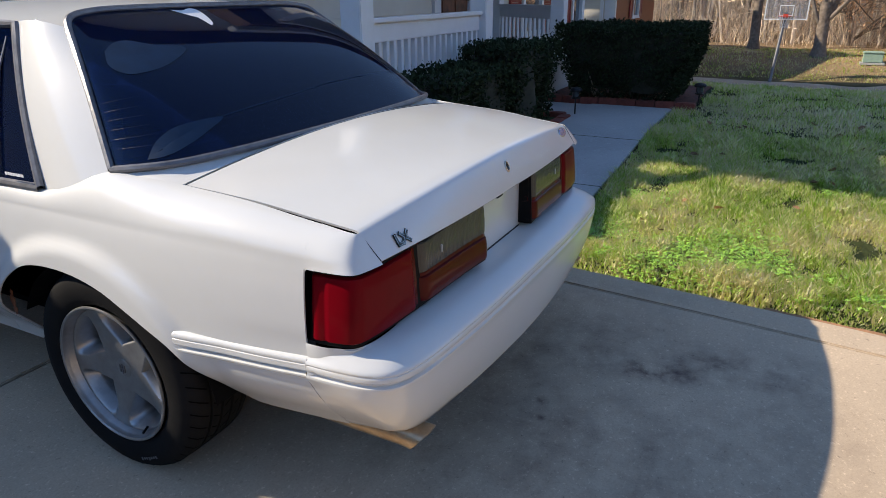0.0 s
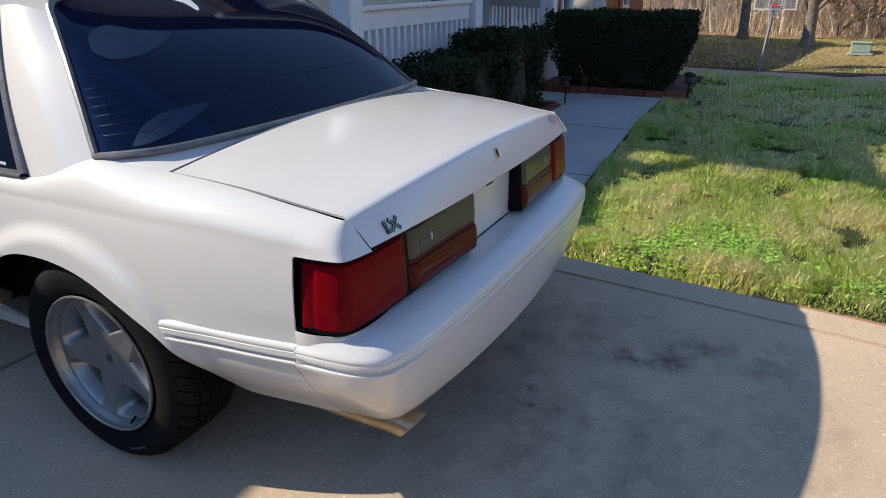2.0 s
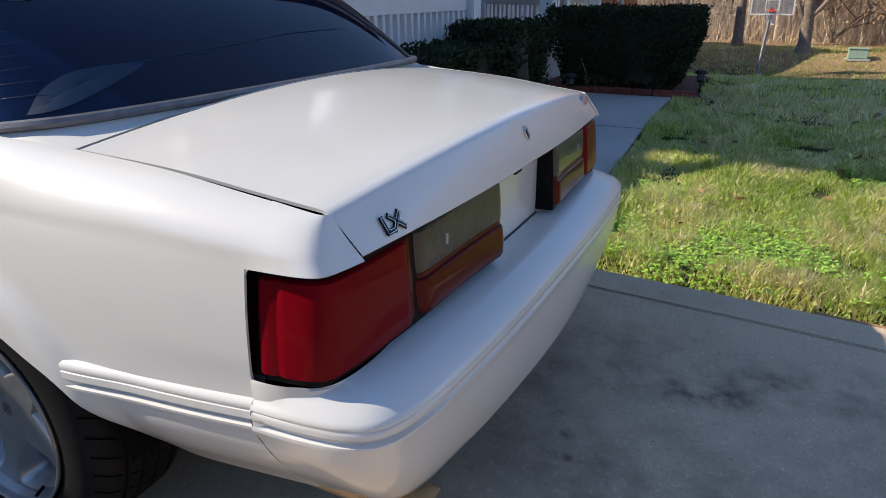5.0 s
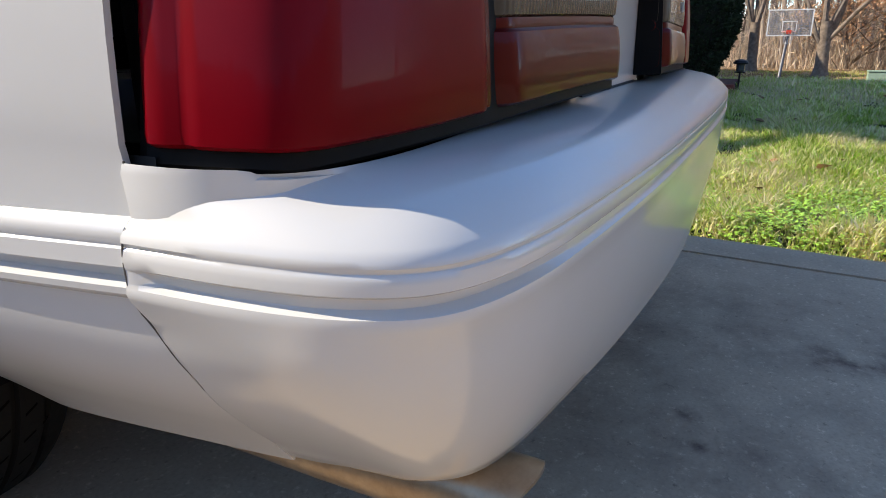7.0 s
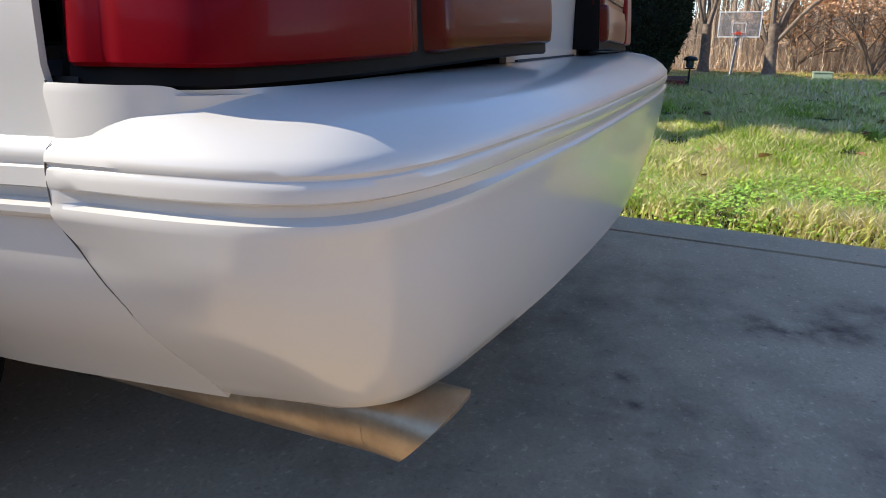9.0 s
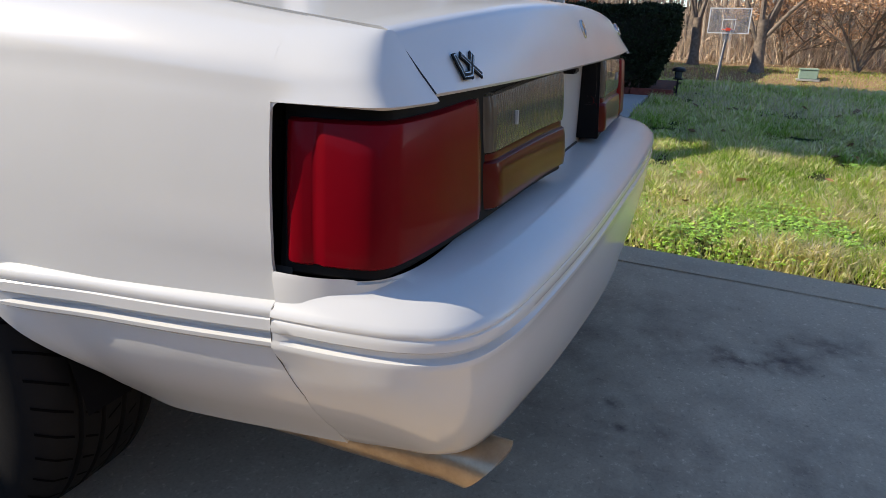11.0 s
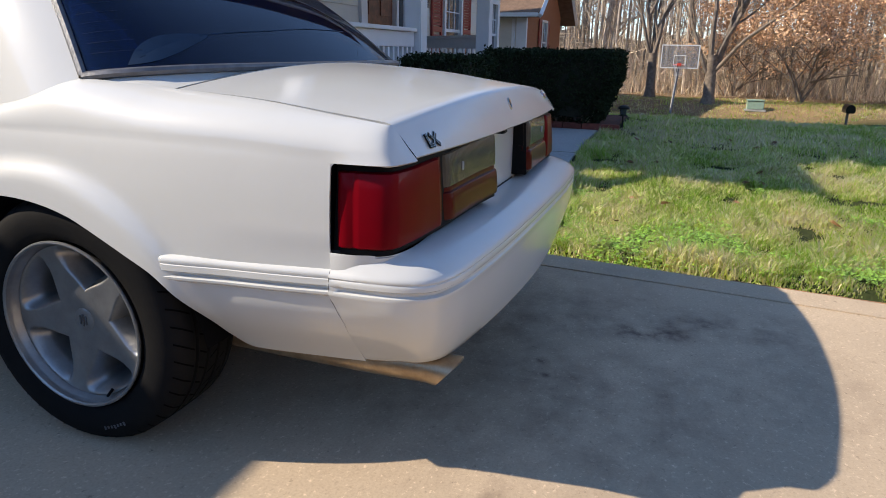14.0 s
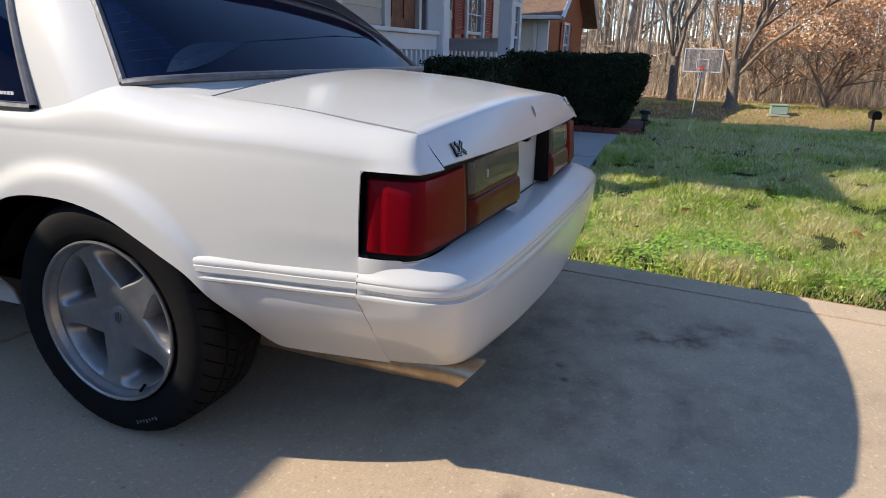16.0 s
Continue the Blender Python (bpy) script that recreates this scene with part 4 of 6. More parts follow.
# ribbed moulding along the lower quarter
for flip in (1, -1):
    rows = []
    for y in stations([(-0.7776, -0.40, 14), (-0.40, -0.366, 8)]):
        xs = float(side_x(0.52)) - float(taper(y)) + 0.010 * smooth_step(-0.55, -0.37, y)
        lead = smooth_step(-0.366, -0.384, y)
        prof = [(-0.014, 0.552), (-0.001, 0.549), (0.006, 0.543), (0.0075, 0.536), (0.006, 0.5325), (0.006, 0.531), (0.0078, 0.5295), (0.0085, 0.5165), (0.004, 0.5145), (-0.002, 0.5135), (-0.002, 0.5065), (0.004, 0.5045), (0.0095, 0.502), (0.009, 0.497), (0.002, 0.491), (-0.014, 0.487)]
        rows.append([(flip * -(xs + px * lead - 0.004 * (1 - lead)), skew(-flip * xs, y + 0.012 * (z - 0.52) / 0.03 * (1 - lead)), z) for px, z in prof])
    part("side_moulding", thick(sheet(rows), 0.003), paint, car, smooth=True)

# ---- tail lamps ----
lamp_plan = [(-0.8268, -0.7875), (-0.8215, -0.84), (-0.8145, -0.878), (-0.806, -0.897), (-0.793, -0.9085), (-0.772, -0.9155), (-0.70, -0.9265), (-0.62, -0.934), (-0.555, -0.940), (-0.45, -0.9475), (-0.34, -0.955), (-0.26, -0.962), (-0.192, -0.969)]
LAMP = spline(lamp_plan, 90)


def lamp_span(x0, x1):
    """Stations of the lamp's plan between two half widths; by length for the wrapped end."""
    return [p for p in LAMP if x0 - 1e-6 <= p[0] <= x1 + 1e-6]


def lamp_top(x):
    return 0.753 + 0.022 * smooth_step(-0.80, -0.2, x)


def lamp_low(x):
    return 0.597 + 0.012 * smooth_step(-0.80, -0.2, x)


def tumble(x, z):
    """The wrapped end of the lamp leans in towards its top."""
    return x + 0.175 * (z - 0.595) * smooth_step(-0.60, -0.80, x)


def lens(points, z_low, z_top, proud, flip, ribs=0):
    """A moulded lens with rounded edges standing proud of its housing."""
    pts = np.array(points)
    rows = []
    n = len(pts)
    for i in range(n):
        t = pts[min(i + 1, n - 1)] - pts[max(i - 1, 0)]
        t = t / np.linalg.norm(t)
        nrm = np.array([t[1], -t[0]])
        x = pts[i][0]
        zl, zt = z_low(x), z_top(x)
        ends = min(i, n - 1 - i)
        d0 = {0: -0.02, 1: -0.004}.get(ends, 0.0)
        if ribs and i in (5, 6):
            d0 -= 0.0035
        row = []
        for z, d in ((zl, -0.02), (zl, -0.006), (zl + 0.003, -0.001), (zl + 0.009, 0.0), (zl * 0.75 + zt * 0.25, 0.001), (zl * 0.5 + zt * 0.5, 0.0015), (zl * 0.25 + zt * 0.75, 0.001), (zt - 0.009, 0.0), (zt - 0.003, -0.001), (zt, -0.006), (zt, -0.02)):
            p = pts[i] + nrm * (proud + d + d0)
            lean = (z - 0.60) * 0.06
            row.append((flip * tumble(p[0], z), skew(flip * p[0], p[1] + lean), z))
        rows.append(row)
    bm = sheet(rows)
    bmesh.ops.recalc_face_normals(bm, faces=bm.faces)
    return bm


def tail_lamp(flip):
    pts = LAMP
    rows = []
    n = len(pts)
    for i in range(n):
        t = pts[min(i + 1, n - 1)] - pts[max(i - 1, 0)]
        t = t / np.linalg.norm(t)
        nrm = np.array([t[1], -t[0]])
        x = pts[i][0]
        zl, zt = lamp_low(x) - 0.0145, 0.785
        row = []
        for z, d in ((zl, -0.06), (zl, -0.016), (zl + 0.003, -0.013), (zl + 0.02, -0.013), (zt - 0.02, -0.013), (zt - 0.003, -0.013), (zt, -0.016), (zt, -0.06)):
            p = pts[i] + nrm * d
            row.append((flip * tumble(p[0], z), skew(flip * p[0], p[1] + (z - 0.60) * 0.06), z))
        rows.append(row)
    xi, yi = pts[-1]
    rows.append([(flip * (xi + 0.004), -0.912, z) for _, _, z in rows[-1]])
    xo, yo = pts[0]
    rows.insert(0, [(flip * tumble(xo + 0.014, z), yo + 0.009, z) for _, _, z in rows[0]])
    rows.insert(0, [(flip * tumble(xo + 0.040, z), yo + 0.012, z) for _, _, z in rows[0]])
    body = part("tail_lamp", sheet(rows), trim_black, car, "tail lamp with red lens, smoked reverse lens and black surround")
    part("brake_lens", lens([p for p in LAMP if p[0] <= -0.567], lamp_low, lamp_top, 0.0, flip, 1), lens_red, body, "deep red glossy wraparound lens", True)
    inner = [p for p in LAMP if p[0] > -0.556]
    part("reverse_lens", lens(inner, lambda x: lamp_low(x) + 0.078, lamp_top, -0.002, flip), lens_grey, body, "smoked grey ribbed reverse lens", True)
    part("lens_divider", lens([p for p in LAMP if -0.585 < p[0] < -0.535], lamp_low, lamp_top, -0.0065, flip), lens_dark, body, "dark red strip between the lenses", True)
    part("lens_divider", lens(inner, lambda x: lamp_low(x) + 0.064, lambda x: lamp_low(x) + 0.083, -0.0065, flip), lens_dark, body, "dark red strip between the lenses", True)
    # pale bar on the lens in place of the bulb glinting through it
    part("bulb_glint", block(flip * -0.449, skew(flip * -0.445, -0.9435), 0.712, flip * -0.444, skew(flip * -0.445, -0.930), 0.732), curtain_cloth, body, "small pale bar put on the lens as the bulb's glint")
    part("reflector_lens", lens(inner, lamp_low, lambda x: lamp_low(x) + 0.069, 0.002, flip), lens_dark, body, "dark red lower lens", True)
    return body


tail_lamp(1)
tail_lamp(-1)

# ---- roof, pillars and glass ----
GL_BASE = [(-0.772, -0.112), (-0.760, -0.165), (-0.735, -0.22), (-0.69, -0.268), (-0.60, -0.302), (-0.40, -0.328), (0, -0.340)]
base_curve = spline(GL_BASE + [(-x, y) for x, y in GL_BASE[-2::-1]], 61)
GL_TOP = [(-0.588, 0.222), (-0.575, 0.235), (-0.55, 0.246), (-0.50, 0.252), (-0.42, 0.248), (-0.25, 0.240), (0, 0.235)]
top_curve = spline(GL_TOP + [(-x, y) for x, y in GL_TOP[-2::-1]], 61)


def glass_point(i, v, proud=0.0):
    b, t = base_curve[i], top_curve[i]
    u = (i - 30) / 30
    p = b + (t - b) * v
    zb, zt = 0.918 + 0.022 * (1 - u * u), 1.272 + 0.048 * (1 - abs(u) ** 2.2)
    z = zb + (zt - zb) * v + 0.030 * math.sin(math.pi * v)
    return (p[0], p[1], z + proud)


part("rear_window", thick(sheet([[glass_point(i, v) for i in range(61)] for v in np.linspace(0, 1, 15)]), 0.005), car_glass, car, "dark tinted rear window", True)
rim = [glass_point(i, 0, 0.002) for i in range(61)] + [glass_point(60, v, 0.002) for v in np.linspace(0, 1, 15)][1:] + [glass_point(i, 1, 0.002) for i in range(60, -1, -1)][1:] + [glass_point(0, v, 0.002) for v in np.linspace(1, 0, 15)][1:]
part("window_trim", tube(rim, 0.011, 8, caps=False), trim_grey, car, "worn grey rear window trim", True)
for k in range(6):
    v = 0.10 + 0.05 * k
    part("heater_line", tube([glass_point(i, v, 0.0026) for i in range(4, 15, 2)], 0.0003, 4), heater_line, car)

# pale light shapes painted onto the glass, and a torn sticker at the top
def on_glass(i, v, proud):
    j = int(min(max(i, 0), 59))
    return Vector(glass_point(j, v, proud)).lerp(Vector(glass_point(j + 1, v, proud)), i - j)


def glass_patch(name, centre, ring, mat, label, proud):
    n = 40
    edge = spline(ring + ring[:1], n + 1)[:n]
    rows = [[on_glass(centre[0] + (p[0] - centre[0]) * f, centre[1] + (p[1] - centre[1]) * f, proud) for p in edge] for f in (0.004, 0.35, 0.7, 1.0)]
    return part(name, sheet(rows, closed=True), mat, car, label, True)


# two patches and a streak stand in for light on the glass
glass_patch("light_patch", (18.5, 0.60), [(13, 0.66), (16, 0.71), (19, 0.715), (21.5, 0.665), (24.3, 0.615), (22, 0.52), (19, 0.485), (15, 0.49), (12, 0.56)], glass_light_blue, "pale blue patch painted on the rear window as light on the glass", 0.0012)
glass_patch("light_patch", (17.0, 0.11), [(10, 0.035), (13.5, 0.115), (18, 0.168), (23.2, 0.175), (20.5, 0.105), (17.5, 0.065), (14, 0.042)], glass_light_blue, "pale blue patch painted on the rear window as light on the glass", 0.0012)
part("light_streak", tube([on_glass(i, v, 0.0008) for i, v in ((22.5, 0.172), (25.5, 0.195), (28, 0.215), (31, 0.245), (34, 0.247), (40, 0.24))], 0.0018, 5), glass_light_blue, car)
glass_patch("torn_sticker", (27.4, 0.90), [(26.0, 0.965), (26.9, 0.955), (27.7, 0.975), (28.2, 0.94), (28.15, 0.83), (27.75, 0.79), (27.6, 0.86), (27.0, 0.90)], sticker_white, "torn white sticker at the top of the glass", 0.0012)

# filler between the glass foot and the deck
fill = []
for i in range(61):
    b = base_curve[i]
    g = glass_point(i, 0, -0.008)
    x = float(np.clip(b[0], -0.745, 0.745))
    y_to = min(deck_y_front(min(abs(x), 0.73)) + 0.012, b[1] - 0.01)
    fill.append([g, ((b[0] + x) / 2, (b[1] + y_to) / 2, float(edge_z(min(y_to, -0.2))) + 0.036 * (1 - (x / 0.745) ** 2) + 0.0045), (x, y_to, deck_z(min(abs(x), 0.735), y_to) - 0.001)])
part("cowl_panel", thick(sheet(fill), 0.004), paint, car, smooth=True)

RAIL = hold([(0.2, 1.272), (0.4, 1.287), (0.9, 1.300), (1.4, 1.282), (1.62, 1.245)])
for flip in (1, -1):
    rows = []
    for v in np.linspace(-0.09, 1, 15):
        g = Vector(glass_point(0, v, -0.002))
        q = Vector((-0.820, 0.125, 0.848)).lerp(Vector((-0.612, 0.42, 1.288)), v)
        q.x -= 0.018 * math.sin(math.pi * v)
        row = []
        for s in np.linspace(0, 1, 12):
            p = g.lerp(q, s)
            p.x -= 0.022 * math.sin(math.pi * s) * (1 - 0.3 * v)
            p.z += 0.012 * math.sin(math.pi * s) * v
            row.append((flip * p.x, p.y, p.z))
        rows.append(row)
    part("rear_pillar", thick(sheet(rows), 0.006), paint, car, smooth=True)
    # quarter window with its frame, door glass ahead of it
    corners = [(-0.823, 0.140, 0.853), (-0.838, 0.66, 0.853), (-0.626, 0.70, 1.284), (-0.617, 0.425, 1.280)]
    qc = [Vector(c) for c in corners]

    def window_patch(c, bow):
        return [[tuple(Vector((flip, 1, 1)) * (c[0].lerp(c[1], s).lerp(c[3].lerp(c[2], s), v) + Vector((-bow * math.sin(math.pi * v), 0, 0)))) for s in np.linspace(0, 1, 7)] for v in np.linspace(0, 1, 9)]

    qw = part("quarter_window", thick(sheet(window_patch(qc, 0.012)), 0.005), car_glass, car, "dark tinted quarter window", True)
    edge = [c for c in qc] + [qc[0]]
    loop = []
    for a, b in zip(edge, edge[1:]):
        for s in np.linspace(0, 1, 10)[:-1]:
            p = a.lerp(b, s)
            v = (p.z - 0.853) / 0.43
            loop.append((flip * (p.x - 0.012 * math.sin(math.pi * min(max(v, 0), 1)) - 0.002), p.y, p.z))
    loop.append(loop[0])
    part("window_frame", tube(loop, 0.0125, 8, caps=False), trim_grey, qw, "worn grey window frame", True)
    part("inner_line", tube([(flip * (-0.843 - 0.0125 * math.sin(math.pi * v) + 0.2075 * v), 0.355 + 0.10 * v, 0.885 + 0.36 * v) for v in np.linspace(0, 1, 8)] , 0.004, 6), trim_grey, qw)
    for k in range(7):
        part("lettering_bar", block(flip * 0.8445, 0.178 + 0.0125 * k, 0.883, flip * 0.8425, 0.187 + 0.0125 * k, 0.891), sticker_white, qw)
    dc = [Vector(c) for c in ((-0.838, 0.70, 0.853), (-0.835, 1.62, 0.858), (-0.655, 1.25, 1.278), (-0.626, 0.74, 1.288))]
    part("door_window", thick(sheet(window_patch(dc, 0.012)), 0.005), car_glass, car, "dark tinted door window", True)
    part("door_pillar", tube([(flip * -0.840, 0.68, 0.85), (flip * -0.74, 0.70, 1.08), (flip * -0.622, 0.72, 1.292)], [0.022, 0.02, 0.018], 8), trim_black, car)

roof_rows = []
for y in stations([(0.222, 0.45, 6), (0.45, 1.3, 10)]):
    row = []
    for s in np.linspace(-1, 1, 31):
        half = 0.588 + 0.03 * smooth_step(0.2, 0.5, y)
        i = (s + 1) * 30
        yy = y
        if y < 0.45:
            yy = y + (float(np.interp(i, range(61), [c[1] for c in top_curve])) - 0.222 + 0.004) * (1 - (y - 0.222) / 0.228)
        row.append((s * half, yy, float(RAIL(max(y, 0.2))) + 0.052 * (1 - abs(s) ** 2.2)))
    roof_rows.append(row)
part("roof", thick(sheet(roof_rows), 0.006), paint, car, smooth=True)
ws = []
for v in np.linspace(0, 1, 10):
    ws.append([(s * (0.62 + 0.13 * v), 1.30 + 0.62 * v - 0.05 * s * s + 0.02, 1.335 - 0.43 * v - 0.05 * s * s + 0.02 * math.sin(math.pi * v)) for s in np.linspace(-1, 1, 21)])
part("windshield", thick(sheet(ws), 0.005), car_glass, car, smooth=True)
for flip in (1, -1):
    part("front_pillar", tube([(flip * 0.63, 1.27, 1.30), (flip * 0.70, 1.60, 1.08), (flip * 0.775, 1.93, 0.875)], 0.026, 8), paint, car, smooth=True)
hood = [[(s * float(edge_x(y)) * 0.998, y, float(edge_z(y)) + 0.055 * (1 - abs(s) ** 2.5) * smooth_step(3.5, 3.0, y)) for s in np.linspace(-1, 1, 25)] for y in stations([(1.86, 3.42, 14)])]
part("hood", thick(sheet(hood), 0.006), paint, car, smooth=True)
part("front_bumper", block(-0.80, 3.36, 0.30, 0.80, 3.50, 0.66, 0.05), paint, car)
# cabin and underbody insides in near-black, shade included in the colour
part("belt_deck", thick(sheet([[(s * float(edge_x(y)), y, float(edge_z(y)) - 0.24) for s in (-0.95, 0.95)] for y in stations([(-0.3, 1.9, 10)])]), 0.01), shade_black, car)
part("rear_shelf", block(-0.66, -0.33, 0.86, 0.66, 0.06, 0.885, 0.01), shade_black, car)
bench = part("rear_seat", block(-0.62, 0.06, 0.60, 0.62, 0.22, 0.93, 0.05), seat_cloth, car, "grey cloth rear seat")
for x in (-0.36, 0.36):
    fs = part("front_seat", block(x - 0.23, 0.62, 0.55, x + 0.23, 0.78, 1.04, 0.06), seat_cloth, car, "grey cloth front seat")
    part("headrest", block(x - 0.13, 0.58, 1.07, x + 0.13, 0.67, 1.21, 0.04), seat_cloth, fs)
part("floor_pan", block(-0.60, -0.35, 0.24, 0.60, 3.3, 0.30, 0.02), shade_black, car)
part("bulkhead", block(-0.79, -0.765, 0.45, 0.79, -0.752, 0.80), shade_black, car)
part("trunk_floor", block(-0.62, -0.86, 0.34, 0.62, -0.35, 0.42, 0.02), shade_black, car)
# wells in near-black: the shade under the arches is in the colour
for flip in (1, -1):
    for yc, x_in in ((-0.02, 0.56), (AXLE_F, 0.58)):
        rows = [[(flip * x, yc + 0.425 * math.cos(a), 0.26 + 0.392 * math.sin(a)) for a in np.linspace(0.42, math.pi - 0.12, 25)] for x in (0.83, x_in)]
        part("wheel_well", sheet(rows), shade_black, car)
        part("well_wall", block(flip * (x_in - 0.02), yc - 0.36, 0.34, flip * x_in, yc + 0.36, 0.60), shade_black, car)
for dy, z, ry, rz in ((0.0, 0.492, 0.006, 0.012), (0.004, 0.462, 0.011, 0.022), (0.0, 0.432, 0.008, 0.014)):
    patch = [[(-0.8595 + 0.0004 * k, 0.372 + dy + ry * f * math.cos(a) * (1 + 0.3 * math.sin(3 * a)), z + rz * f * math.sin(a) * (1 + 0.2 * math.cos(5 * a))) for a in (2 * math.pi * n / 14 for n in range(14))] for k, f in ((0, 0.3), (1, 1.0), (6, 1.05))]
    part("rust_patch", sheet(patch, closed=True, ends=True), rust, car)

# ---- wheels ----
def wheel(x, y, flip):
    hub = thing("wheel", (x, y, HUB))
    hub.parent = car
    if flip:
        hub.rotation_euler.z = math.pi
    # tyre: outer face towards -x
    prof = [(0.218, -0.098), (0.224, -0.106), (0.240, -0.112), (0.268, -0.116), (0.292, -0.112), (0.306, -0.104), (0.314, -0.095), (0.319, -0.086)]
    tread = [(0.3225, -0.080), (0.324, -0.06), (0.3245, -0.046), (0.317, -0.0445), (0.317, -0.037), (0.3250, -0.0355), (0.3255, -0.005), (0.318, -0.004), (0.318, 0.004), (0.3255, 0.005), (0.3250, 0.0355), (0.317, 0.037), (0.317, 0.0445), (0.3245, 0.046), (0.3245, 0.076), (0.317, 0.078), (0.317, 0.084), (0.3235, 0.086), (0.3225, 0.100)]
    inner = [(r, 0.022 - xx) for r, xx in prof[::-1]]
    tyre = part("tyre", lathe(prof + tread + inner, 96), rubber, hub, "black low-profile tyre with worn tread", True)
    bm = bmesh.new()
    for k in range(44):
        for sgn in (-1, 1):
            a = 2 * math.pi * (k + (0.5 if sgn > 0 else 0)) / 44
            for path in (((0.104, 0.3075), (0.096, 0.3142), (0.088, 0.3187), (0.080, 0.3228), (0.052, 0.3246)), ((0.033, 0.3252), (0.020, 0.3255), (0.009, 0.3256))):
                rows = []
                for xx, r in path:
                    da = (0.104 - xx) * 1.9
                    rows.append([(sgn * xx, (r + 0.0009) * math.cos(a + da + w), (r + 0.0009) * math.sin(a + da + w)) for w in (-0.0075, 0.0075)])
                v = [[bm.verts.new(p) for p in row] for row in rows]
                for p, q in zip(v, v[1:]):
                    bm.faces.new((p[0], p[1], q[1], q[0]))
    tagged(part("tread_pattern", bm, groove_black, tyre), kind="stuff")
    bm = bmesh.new()
    for k in range(7):
        a = 2.62 + k * 0.042
        block(-0.1172, -0.0022, 0.272, -0.1148, 0.0022, 0.279 if k % 3 else 0.282, bm=bm)
        bmesh.ops.rotate(bm, verts=bm.verts[-8:], matrix=Matrix.Rotation(a, 3, "X"))
    part("sidewall_marks", bm, trim_grey, tyre)
    rim_prof = [(0.2185, -0.110), (0.2175, -0.114), (0.2135, -0.115), (0.209, -0.112), (0.2075, -0.104), (0.2065, -0.096), (0.202, -0.090), (0.2005, -0.060), (0.196, -0.040), (0.185, 0.05), (0.200, 0.09), (0.215, 0.10)]
    rimo = part("rim", lathe(rim_prof, 72), alloy, hub, "silver five-spoke alloy rim", True)
    # cast face: five broad spokes between rounded windows
    bm = bmesh.new()
    N, M = 240, 60
    grid = []
    for j in range(M + 1):
        r = 0.002 + 0.198 * j / M
        ring = []
        for k in range(N):
            a = 2 * math.pi * k / N
            off = (a - 0.42 + math.pi / 5) % (2 * math.pi / 5) - math.pi / 5
            e1 = r * math.sin(abs(off)) - 0.023 - 0.030 * smooth_step(0.16, 0.05, r)
            e2 = 0.197 - r
            k = max(0.024 - abs(e1 - e2), 0.0) / 0.024
            e = min(e1, e2) - 0.006 * k * k
            sink = 0.044 * smooth_step(0.0, 0.024, e) + 0.105 * smooth_step(0.019, 0.034, e)
            ring.append(bm.verts.new((-0.066 - 0.016 * (r / 0.2) ** 2 + sink, r * math.sin(a), r * math.cos(a))))
        grid.append(ring)
    for p, q in zip(grid, grid[1:]):
        for k in range(N):
            bm.faces.new((p[k], p[(k + 1) % N], q[(k + 1) % N], q[k]))
    part("spoke_face", bm, alloy, rimo, smooth=True)
    # near-black disc and flat backing paint shade behind the wheel openings
    part("brake_disc", lathe([(0.02, 0.005), (0.14, 0.005), (0.14, 0.022), (0.02, 0.022)], 40), shade_black, hub)
    part("shade_backing", lathe([(0.196, 0.030), (0.02, 0.035)], 40), shade_black, hub)
    cap = part("centre_cap", lathe([(0.001, -0.0695), (0.026, -0.0695), (0.031, -0.067), (0.032, -0.062)], 32), alloy, rimo, smooth=True)
    for k in (-1, 0, 1):
        part("cap_bar", block(-0.0720, 0.009 * k - 0.002, -0.016 + 0.004 * abs(k), -0.0690, 0.009 * k + 0.002, 0.016 - 0.004 * abs(k)), trim_grey, cap)
    part("valve", tube([(-0.080, -0.075, -0.175), (-0.104, -0.083, -0.180)], 0.004, 6), trim_black, rimo)
    return hub


for yy in (AXLE_R, AXLE_F):
    wheel(-0.765, yy, False)
    wheel(0.765, yy, True)

# ---- exhaust ----
def exhaust(flip):
    pts = [(-0.615, -0.30, 0.250), (-0.628, -0.55, 0.254), (-0.640, -0.78, 0.262), (-0.648, -0.93, 0.270)]
    pipe = part("exhaust_pipe", tube([(flip * x, y, z) for x, y, z in pts], [0.035, 0.037, 0.039, 0.040], 20, caps=False), pipe_metal, car, "browned steel exhaust tail pipe", True)
    d = Vector((-0.05, -0.98, -0.02)).normalized()
    bm = bmesh.new()
    rings = []
    for off, r in ((0.0, 0.0395), (0.3, 0.0402), (1.0, 0.041), (1.0, 0.037), (0.3, 0.036)):
        ring = []
        for k in range(24):
            a = 2 * math.pi * k / 24
            slant = (0.060 + 0.034 * math.sin(a)) * off - 0.004
            p = Vector(pts[-1]) + d * slant + Vector((math.cos(a) * r, 0, math.sin(a) * r))
            ring.append(bm.verts.new((flip * p.x, p.y, p.z)))
        rings.append(ring)
    for p, q in zip(rings, rings[1:]):
        for k in range(24):
            bm.faces.new((p[k], p[(k + 1) % 24], q[(k + 1) % 24], q[k]))
    part("slanted_tip", bm, pipe_metal, pipe, smooth=True)


exhaust(1)
exhaust(-1)


